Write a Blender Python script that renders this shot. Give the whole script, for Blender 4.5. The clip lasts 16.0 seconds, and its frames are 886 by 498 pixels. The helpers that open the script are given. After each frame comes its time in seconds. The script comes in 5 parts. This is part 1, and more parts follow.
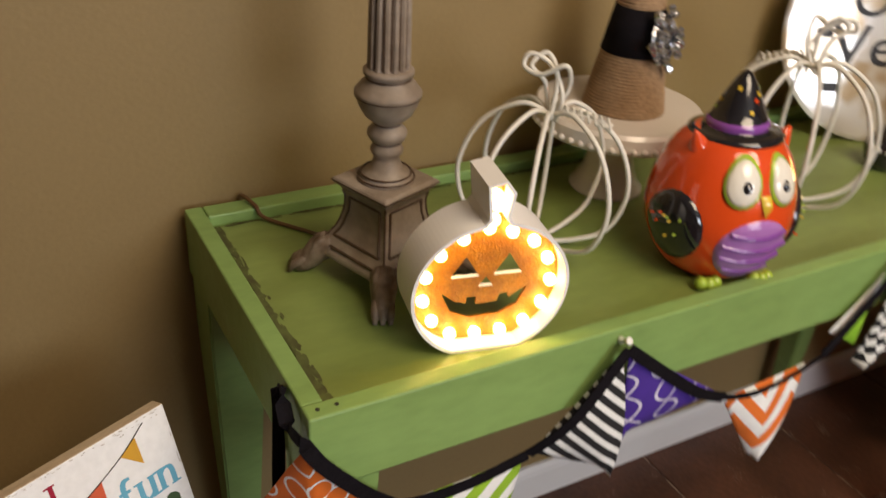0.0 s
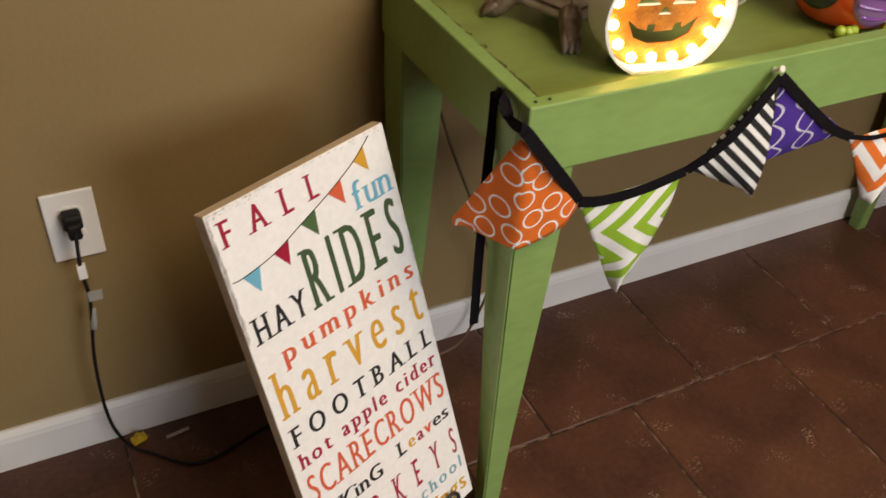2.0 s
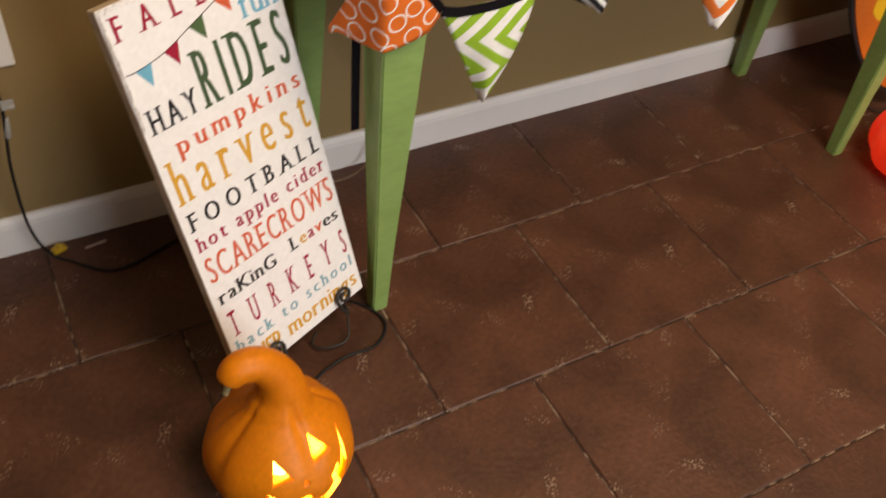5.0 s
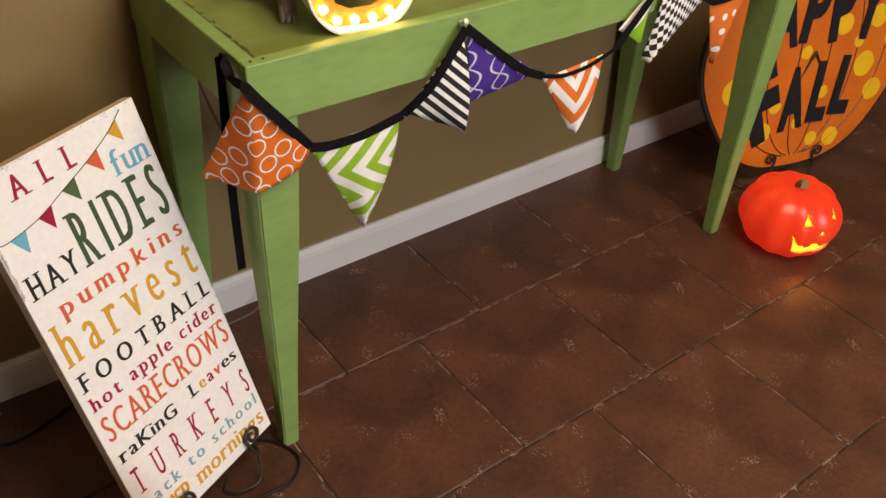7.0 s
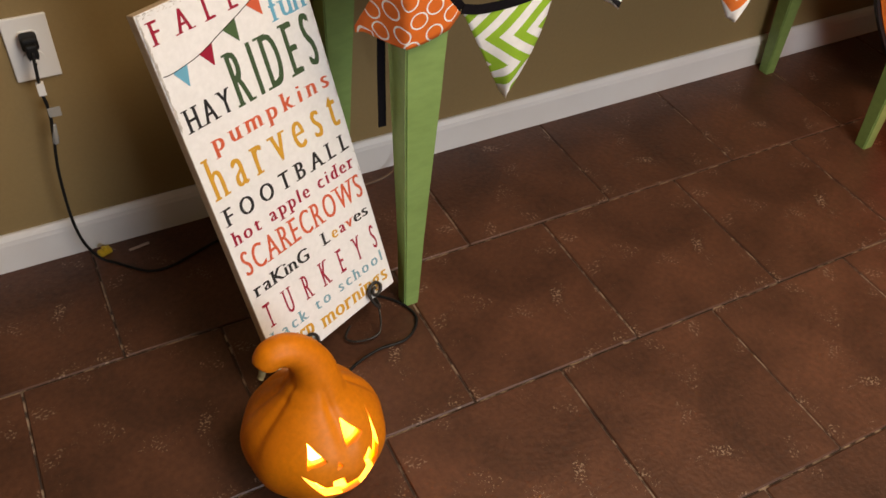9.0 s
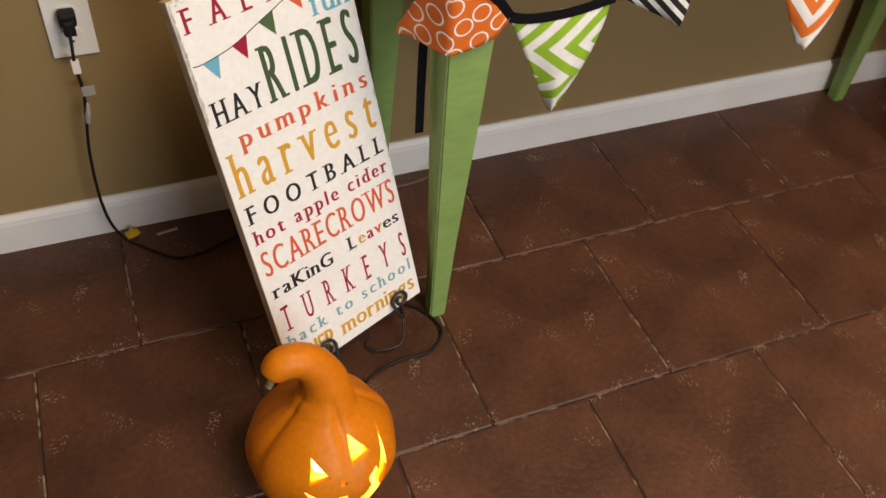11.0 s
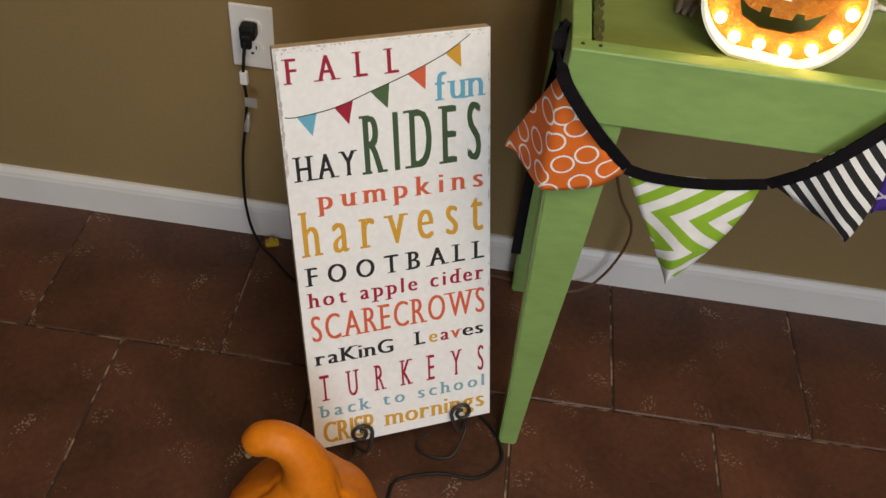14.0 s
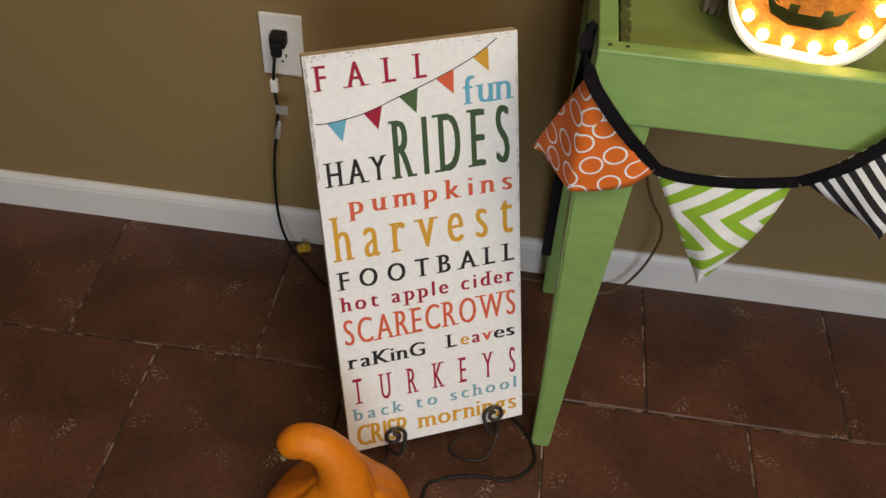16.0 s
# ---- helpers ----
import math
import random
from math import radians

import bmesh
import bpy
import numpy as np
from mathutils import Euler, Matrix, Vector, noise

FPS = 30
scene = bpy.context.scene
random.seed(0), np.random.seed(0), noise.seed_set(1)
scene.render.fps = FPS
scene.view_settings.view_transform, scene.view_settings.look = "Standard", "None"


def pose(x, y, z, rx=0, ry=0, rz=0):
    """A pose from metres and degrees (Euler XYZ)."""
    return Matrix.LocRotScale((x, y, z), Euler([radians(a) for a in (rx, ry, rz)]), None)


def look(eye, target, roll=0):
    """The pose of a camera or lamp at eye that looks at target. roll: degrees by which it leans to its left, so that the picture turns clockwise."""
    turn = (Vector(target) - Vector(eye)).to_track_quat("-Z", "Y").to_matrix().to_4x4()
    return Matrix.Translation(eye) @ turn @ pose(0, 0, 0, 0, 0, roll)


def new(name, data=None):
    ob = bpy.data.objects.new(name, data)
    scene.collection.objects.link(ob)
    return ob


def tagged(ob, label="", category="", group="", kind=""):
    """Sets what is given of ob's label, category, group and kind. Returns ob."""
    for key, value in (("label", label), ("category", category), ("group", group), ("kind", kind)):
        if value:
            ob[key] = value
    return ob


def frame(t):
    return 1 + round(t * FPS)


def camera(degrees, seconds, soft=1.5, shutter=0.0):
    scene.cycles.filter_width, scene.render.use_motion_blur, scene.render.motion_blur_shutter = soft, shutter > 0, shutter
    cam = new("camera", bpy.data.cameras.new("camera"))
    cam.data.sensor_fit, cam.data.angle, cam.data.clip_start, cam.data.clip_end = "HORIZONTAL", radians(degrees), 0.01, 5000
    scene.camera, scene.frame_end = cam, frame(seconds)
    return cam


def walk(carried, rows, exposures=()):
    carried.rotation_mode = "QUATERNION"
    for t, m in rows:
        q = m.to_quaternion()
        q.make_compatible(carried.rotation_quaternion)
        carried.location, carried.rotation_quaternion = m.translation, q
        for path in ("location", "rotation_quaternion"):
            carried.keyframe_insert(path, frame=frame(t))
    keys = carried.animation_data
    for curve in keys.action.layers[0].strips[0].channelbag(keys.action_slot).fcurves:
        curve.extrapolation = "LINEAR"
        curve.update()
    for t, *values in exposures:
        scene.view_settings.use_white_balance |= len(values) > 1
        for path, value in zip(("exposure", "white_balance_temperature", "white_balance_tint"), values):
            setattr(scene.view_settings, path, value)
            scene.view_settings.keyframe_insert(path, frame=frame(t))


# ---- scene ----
SOFT, SHUTTER = 1.5, 0.4
cam = camera(53.3, 16.0, SOFT, SHUTTER)
PATH = [
    (0, (-0.006, -0.959, 1.278), (0.882, 0.513, 0.256), 4.7),
    (0.5, (-0.132, -0.946, 1.265), (0.938, 0.345, 0.174), 0.9),
    (1, (-0.223, -0.982, 1.255), (0.817, 0.263, 0.085), 1.5),
    (1.5, (-0.244, -1.068, 1.234), (0.679, 0.243, 0.038), 3.8),
    (2, (-0.261, -1.108, 1.218), (0.477, 0.273, -0.027), 3.8),
    (2.5, (-0.285, -1.123, 1.212), (0.429, 0.237, -0.07), 4.0),
    (3, (-0.28, -1.197, 1.214), (0.311, 0.157, -0.134), 5.6),
    (3.5, (-0.279, -1.254, 1.219), (0.283, 0.05, -0.19), 4.9),
    (4, (-0.291, -1.266, 1.235), (0.315, -0.089, -0.263), 6.3),
    (4.5, (-0.282, -1.306, 1.225), (0.339, -0.155, -0.288), 6.8),
    (5, (-0.258, -1.319, 1.236), (0.518, -0.152, -0.191), 7.7),
    (7.5, (-0.232, -1.376, 1.263), (0.777, -0.146, 0.051), 3.8),
    (8, (-0.241, -1.387, 1.26), (0.651, -0.141, -0.025), 4.1),
    (8.5, (-0.265, -1.385, 1.249), (0.497, -0.148, -0.126), 4.1),
    (11, (-0.208, -1.33, 1.225), (0.391, -0.065, -0.203), 5.7),
    (11.5, (-0.121, -1.232, 1.23), (0.39, 0.165, -0.108), 7.2),
    (12, (-0.039, -1.174, 1.257), (0.232, 0.303, -0.064), 7.6),
    (12.5, (0.067, -1.174, 1.245), (0.001, 0.27, -0.138), 7.9),
    (13, (0.118, -1.195, 1.241), (0.043, 0.233, -0.158), 7.0),
    (13.5, (0.124, -1.204, 1.24), (0.074, 0.21, -0.173), 6.5),
    (14, (0.124, -1.2, 1.239), (0.073, 0.203, -0.185), 6.7),
    (14.5, (0.127, -1.201, 1.24), (0.078, 0.203, -0.183), 6.3),
    (15, (0.128, -1.2, 1.241), (0.053, 0.204, -0.18), 5.1),
    (15.5, (0.127, -1.205, 1.242), (0.016, 0.2, -0.176), 4.2),
    (16, (0.125, -1.206, 1.243), (0.004, 0.195, -0.179), 3.9),
]
EXPOSURES = [(0.0, -0.22, 6650, 15), (0.5, -0.26, 6700, 15), (1.5, -0.18, 6800, 14), (2.0, -0.06, 6900, 14), (3.5, 0.0, 7000, 15), (5.0, 0.06, 7150, 17), (8.0, -0.04, 7050, 16), (11.0, 0.06, 6950, 14), (12.0, 0.08, 6500, 10), (12.5, -0.30, 6450, 11), (16.0, -0.30, 6450, 11)]
walk(cam, [(t, look(eye, target, roll)) for t, eye, target, roll in PATH], EXPOSURES)

# ---- light ----
world = bpy.data.worlds.new("sky")
scene.world = world
world.use_nodes = True
sky = world.node_tree.nodes.new("ShaderNodeTexSky")
sky.sky_type, sky.sun_disc = "NISHITA", False
sky.sun_elevation, sky.sun_rotation = radians(35), radians(120)
world.node_tree.links.new(sky.outputs[0], world.node_tree.nodes["Background"].inputs[0])
world.node_tree.nodes["Background"].inputs[1].default_value = 0.08


def area_lamp(name, eye, target, sx, sy, watts, colour):
    d = bpy.data.lights.new(name, "AREA")
    d.shape, d.size, d.size_y, d.energy, d.color = "RECTANGLE", sx, sy, watts, colour
    ob = new(name, d)
    ob.matrix_world = look(eye, target)
    return ob


# daylight that falls in through the window opening, and the warm ceiling lamp
area_lamp("window_daylight", (0.95, -3.95, 1.65), (0.1, -0.4, 0.4), 1.5, 1.0, 68, (0.85, 0.93, 1.0))
area_lamp("ceiling_lamp_light", (0.80, -1.55, 2.38), (0.80, -1.55, 0), 1.1, 1.1, 46, (1.0, 0.83, 0.60))

# ---- materials ----
def material(name, colour, rough=0.6, metal=0.0, second=None, scale=8.0, amount=0.5, grain=0.0, grain_scale=120.0, bump=0.0, bump_scale=60.0,
             stretch=(1, 1, 1), coat=0.0, emit=0.0, emit_colour=None, sheen=0.0, per_piece=0.0, transmission=0.0, subsurface=0.0, low=0.38, high=0.66, detail=6.0, speck=None, spec=0.5):
    """Two scales of variation: broad patches towards the second colour, and fine grain; with bump."""
    m = bpy.data.materials.new(name)
    m.use_nodes = True
    nodes, links = m.node_tree.nodes, m.node_tree.links
    b = nodes["Principled BSDF"]
    b.inputs["Roughness"].default_value, b.inputs["Metallic"].default_value = rough, metal
    b.inputs["Coat Weight"].default_value, b.inputs["Sheen Weight"].default_value = coat, sheen
    b.inputs["Specular IOR Level"].default_value = spec
    b.inputs["Transmission Weight"].default_value = transmission
    if subsurface:
        b.inputs["Subsurface Weight"].default_value = subsurface
        b.inputs["Subsurface Radius"].default_value = (0.02, 0.008, 0.003)
        b.inputs["Subsurface Scale"].default_value = 1.0
    texco = nodes.new("ShaderNodeTexCoord")
    mp = nodes.new("ShaderNodeMapping")
    mp.inputs["Scale"].default_value = stretch
    links.new(texco.outputs["Object"], mp.inputs["Vector"])
    n1 = nodes.new("ShaderNodeTexNoise")
    n1.inputs["Scale"].default_value, n1.inputs["Detail"].default_value = scale, detail
    links.new(mp.outputs[0], n1.inputs["Vector"])
    ramp = nodes.new("ShaderNodeMapRange")
    ramp.inputs[1].default_value, ramp.inputs[2].default_value = low, high
    links.new(n1.outputs[0], ramp.inputs[0])
    mul = nodes.new("ShaderNodeMath")
    mul.operation = "MULTIPLY"
    mul.inputs[1].default_value = amount
    links.new(ramp.outputs[0], mul.inputs[0])
    mix = nodes.new("ShaderNodeMix")
    mix.data_type = "RGBA"
    second = second or tuple(c * 0.75 for c in colour)
    mix.inputs[6].default_value, mix.inputs[7].default_value = (*colour, 1), (*second, 1)
    links.new(mul.outputs[0], mix.inputs[0])
    out = mix.outputs[2]
    n2 = nodes.new("ShaderNodeTexNoise")
    n2.inputs["Scale"].default_value, n2.inputs["Detail"].default_value = grain_scale, 4
    links.new(mp.outputs[0], n2.inputs["Vector"])
    if grain or per_piece:
        hsv = nodes.new("ShaderNodeHueSaturation")
        mr = nodes.new("ShaderNodeMapRange")
        mr.inputs[1].default_value, mr.inputs[2].default_value = 0.3, 0.7
        mr.inputs[3].default_value, mr.inputs[4].default_value = 1 - grain, 1 + grain
        links.new(n2.outputs[0], mr.inputs[0])
        value = mr.outputs[0]
        if per_piece:
            info = nodes.new("ShaderNodeObjectInfo")
            mr2 = nodes.new("ShaderNodeMapRange")
            mr2.inputs[3].default_value, mr2.inputs[4].default_value = 1 - per_piece, 1 + per_piece
            links.new(info.outputs["Random"], mr2.inputs[0])
            m2 = nodes.new("ShaderNodeMath")
            m2.operation = "MULTIPLY"
            links.new(mr2.outputs[0], m2.inputs[0])
            links.new(value, m2.inputs[1])
            value = m2.outputs[0]
        links.new(value, hsv.inputs["Value"])
        links.new(out, hsv.inputs["Color"])
        out = hsv.outputs[0]
    if speck:
        n4 = nodes.new("ShaderNodeTexNoise")
        n4.inputs["Scale"].default_value, n4.inputs["Detail"].default_value = 240, 3.5
        links.new(mp.outputs[0], n4.inputs["Vector"])
        n5 = nodes.new("ShaderNodeTexNoise")
        n5.inputs["Scale"].default_value, n5.inputs["Detail"].default_value = 16, 4
        links.new(texco.outputs["Object"], n5.inputs["Vector"])
        m5 = nodes.new("ShaderNodeMath")
        m5.operation = "MULTIPLY"
        links.new(n4.outputs[0], m5.inputs[0])
        links.new(n5.outputs[0], m5.inputs[1])
        r5 = nodes.new("ShaderNodeMapRange")
        r5.inputs[1].default_value, r5.inputs[2].default_value = 0.366, 0.412
        links.new(m5.outputs[0], r5.inputs[0])
        mx = nodes.new("ShaderNodeMix")
        mx.data_type = "RGBA"
        mx.inputs[7].default_value = (*speck, 1)
        links.new(r5.outputs[0], mx.inputs[0])
        links.new(out, mx.inputs[6])
        out = mx.outputs[2]
    links.new(out, b.inputs["Base Color"])
    rr = nodes.new("ShaderNodeMapRange")
    rr.inputs[3].default_value, rr.inputs[4].default_value = max(rough - 0.08, 0.02), min(rough + 0.08, 1)
    links.new(n1.outputs[0], rr.inputs[0])
    links.new(rr.outputs[0], b.inputs["Roughness"])
    if bump:
        n3 = nodes.new("ShaderNodeTexNoise")
        n3.inputs["Scale"].default_value, n3.inputs["Detail"].default_value = bump_scale, 5
        links.new(mp.outputs[0], n3.inputs["Vector"])
        bp = nodes.new("ShaderNodeBump")
        bp.inputs["Strength"].default_value, bp.inputs["Distance"].default_value = bump, 0.004
        links.new(n3.outputs[0], bp.inputs["Height"])
        links.new(bp.outputs[0], b.inputs["Normal"])
    if emit:
        b.inputs["Emission Color"].default_value = (*(emit_colour or colour), 1)
        b.inputs["Emission Strength"].default_value = emit
    return m


WALL = material("wall_paint", (0.268, 0.186, 0.078), 0.6, second=(0.225, 0.152, 0.06), scale=1.6, amount=0.5, grain=0.03, bump=0.12, bump_scale=160)
WHITE_TRIM = material("white_trim_paint", (0.78, 0.77, 0.76), 0.4, second=(0.66, 0.63, 0.6), scale=5, amount=0.4, bump=0.05, bump_scale=40)
CEILING = material("ceiling_paint", (0.75, 0.72, 0.66), 0.9, bump=0.2, bump_scale=90)
# the tile's pale specks are scuffs plus painted glints off its rough relief
TILE = material("brown_ceramic_tile", (0.062, 0.0255, 0.0150), 0.45, second=(0.132, 0.052, 0.028), scale=6, amount=0.7, grain=0.18, grain_scale=90, bump=0.35, bump_scale=110, per_piece=0.12, speck=(0.27, 0.185, 0.13), spec=0.4)
GROUT = material("pale_brown_grout", (0.045, 0.028, 0.02), 0.95, second=(0.34, 0.25, 0.18), scale=38, amount=0.9, low=0.48, high=0.6, bump=0.3)
GREEN = material("green_paint", (0.235, 0.375, 0.115), 0.44, second=(0.19, 0.305, 0.085), scale=6, amount=0.6, grain=0.07, grain_scale=35, stretch=(1, 2.5, 2.5), bump=0.12, bump_scale=25)
DARK_GAP = material("dark_gap_colour", (0.03, 0.028, 0.015), 0.8)
SIGN_WHITE = material("white_painted_board", (0.83, 0.83, 0.835), 0.6, second=(0.78, 0.775, 0.77), scale=12, amount=0.5, grain=0.04, bump=0.12, bump_scale=60)
ORANGE_GOURD = material("orange_gourd_skin", (0.68, 0.20, 0.005), 0.5, second=(0.54, 0.14, 0.004), scale=9, amount=0.7, grain=0.08, bump=0.1, bump_scale=30, spec=0.3)
# same green, dirtier; its olive cast is the warm wall's reflection put into colour
GREEN_TOP = material("worn_green_paint_wall_tint", (0.205, 0.275, 0.075), 0.36, second=(0.135, 0.17, 0.036), scale=5, amount=0.6, grain=0.06, grain_scale=30, stretch=(1, 2.5, 1), bump=0.15, bump_scale=20)
BLACK_IRON = material("black_wrought_iron", (0.018, 0.016, 0.015), 0.45, second=(0.03, 0.026, 0.022), scale=40, bump=0.2, bump_scale=90)
BLACK_RUBBER = material("black_rubber", (0.010, 0.010, 0.010), 0.55, spec=0.25)
BROWN_CORD = material("brown_cord_plastic", (0.11, 0.055, 0.022), 0.4, second=(0.16, 0.08, 0.03), scale=20)
WHITE_PLASTIC = material("white_plastic", (0.78, 0.77, 0.75), 0.3, second=(0.7, 0.69, 0.66), scale=10, amount=0.3)
CLEAR_TAPE = material("clear_tape", (0.75, 0.75, 0.72), 0.12, transmission=0.6)
YELLOW = material("yellow_plastic", (0.65, 0.42, 0.02), 0.4)
RIBBON = material("black_bias_ribbon", (0.006, 0.005, 0.007), 0.9, second=(0.012, 0.010, 0.013), scale=60, grain=0.15, grain_scale=300, bump=0.25, bump_scale=300, spec=0.12)
WOOD_EDGE = material("raw_pine_edge", (0.62, 0.5, 0.36), 0.7, second=(0.48, 0.36, 0.24), scale=9, amount=0.7, grain=0.1, stretch=(1, 1, 8), bump=0.15)
WORN = material("grey_wear", (0.42, 0.39, 0.36), 0.8, second=(0.7, 0.67, 0.64), scale=60, amount=0.9)
INKS = {k: material(k + "_paint", c, 0.6, second=tuple(0.88 * v + 0.02 for v in c), scale=70, amount=0.5, spec=0.3, low=0.45, high=0.75)
        for k, c in dict(crimson=(0.32, 0.006, 0.03), charcoal=(0.013, 0.012, 0.012), forest=(0.045, 0.085, 0.035), coral=(0.62, 0.11, 0.045),
                         mustard=(0.62, 0.33, 0.03), sky=(0.13, 0.40, 0.56), slate=(0.20, 0.38, 0.46), green=(0.065, 0.12, 0.045)).items()}
GLOW_YELLOW = material("candle_glow", (1.0, 0.72, 0.18), 0.5, emit=9.0, emit_colour=(1.0, 0.62, 0.16))
FLESH_LIT_INSIDE = material("gourd_flesh_and_lit_inside", (0.85, 0.52, 0.10), 0.6, second=(0.6, 0.3, 0.05), scale=30, bump=0.3)
STEM_DRY = material("dry_stem", (0.30, 0.24, 0.11), 0.8, second=(0.16, 0.12, 0.05), scale=40, bump=0.5, bump_scale=60)
RED_SHELL = material("glowing_red_shell", (0.52, 0.035, 0.012), 0.32, second=(0.6, 0.07, 0.015), scale=9, amount=0.6, bump=0.15, bump_scale=50, emit=0.46, emit_colour=(1.0, 0.034, 0.011))
LAMP_PAINT = material("antiqued_grey_paint", (0.30, 0.245, 0.195), 0.55, second=(0.15, 0.105, 0.07), scale=22, amount=0.7, grain=0.12, grain_scale=80, bump=0.25, bump_scale=50)
LAMP_DARK = material("antiqued_brown_glaze", (0.055, 0.03, 0.016), 0.5, second=(0.13, 0.08, 0.05), scale=40, amount=0.6, bump=0.3)
LAMP_FOOT = material("antiqued_foot_glaze", (0.22, 0.165, 0.12), 0.5, second=(0.09, 0.055, 0.03), scale=60, amount=0.9, bump=0.6, bump_scale=120)
WIRE = material("white_coated_wire", (0.74, 0.71, 0.64), 0.35, second=(0.64, 0.6, 0.52), scale=20, amount=0.5)
CERAMIC = material("white_glazed_ceramic", (0.72, 0.66, 0.60), 0.22, second=(0.66, 0.6, 0.54), scale=8, amount=0.4, coat=0.4)
TWINE = material("jute_twine", (0.36, 0.235, 0.135), 0.9, second=(0.27, 0.165, 0.085), scale=45, amount=0.5, grain=0.2, grain_scale=200, bump=0.4, bump_scale=200)
CRYSTAL = material("crystal_rhinestone", (0.50, 0.50, 0.53), 0.10, metal=0.85)
OWL_ORANGE = material("orange_glaze", (0.72, 0.075, 0.012), 0.13, second=(0.62, 0.055, 0.01), scale=9, amount=0.4, coat=0.6)
OWL_BLACK = material("black_glaze", (0.012, 0.011, 0.014), 0.12, coat=0.6)
OWL_PURPLE = material("violet_glaze", (0.24, 0.07, 0.34), 0.16, coat=0.6)
OWL_LILAC = material("lilac_glaze", (0.42, 0.18, 0.50), 0.16, coat=0.6)
OWL_WHITE = material("white_glaze", (0.8, 0.76, 0.68), 0.12, coat=0.6)
OWL_LIME = material("lime_glaze", (0.36, 0.50, 0.05), 0.18, coat=0.5)
OWL_YELLOW = material("yellow_glaze", (0.75, 0.50, 0.04), 0.15, coat=0.5)
SHELL_WHITE = material("white_marquee_plastic", (0.86, 0.85, 0.85), 0.35, second=(0.80, 0.78, 0.77), scale=9, amount=0.4)
GLITTER = material("orange_glitter_panel", (0.44, 0.15, 0.0), 0.4, second=(0.30, 0.085, 0.0), scale=70, amount=0.8, grain=0.2, grain_scale=500, bump=0.5, bump_scale=400)
BULB = material("warm_bulb_glass", (1.0, 0.85, 0.55), 0.2, emit=22.0, emit_colour=(1.0, 0.70, 0.22))
# pale and tan patches paint in the reflected window and wall
PEARL = material("pearl_with_painted_reflections", (0.74, 0.72, 0.70), 0.08, metal=0.25, second=(0.50, 0.37, 0.22), scale=9, amount=0.9, low=0.47, high=0.53, detail=2.0, coat=0.6)
SILVER = material("mercury_glass", (0.85, 0.82, 0.78), 0.07, metal=1.0, second=(0.55, 0.5, 0.44), scale=7, amount=0.5)
BOARD_ORANGE = material("orange_board_paint", (0.70, 0.17, 0.012), 0.45, second=(0.55, 0.11, 0.01), scale=6, amount=0.8, grain=0.06, bump=0.06, bump_scale=60)
DOT_YELLOW = material("yellow_dot_paint", (0.86, 0.52, 0.015), 0.45, second=(0.7, 0.36, 0.02), scale=20, amount=0.5)
BLACK_GLITTER = material("black_glitter", (0.015, 0.015, 0.02), 0.35, second=(0.09, 0.10, 0.14), scale=300, amount=1.0, low=0.66, high=0.74, bump=0.4, bump_scale=500, spec=0.2)
BOARD_BLACK = material("black_board_edge", (0.015, 0.012, 0.012), 0.5)


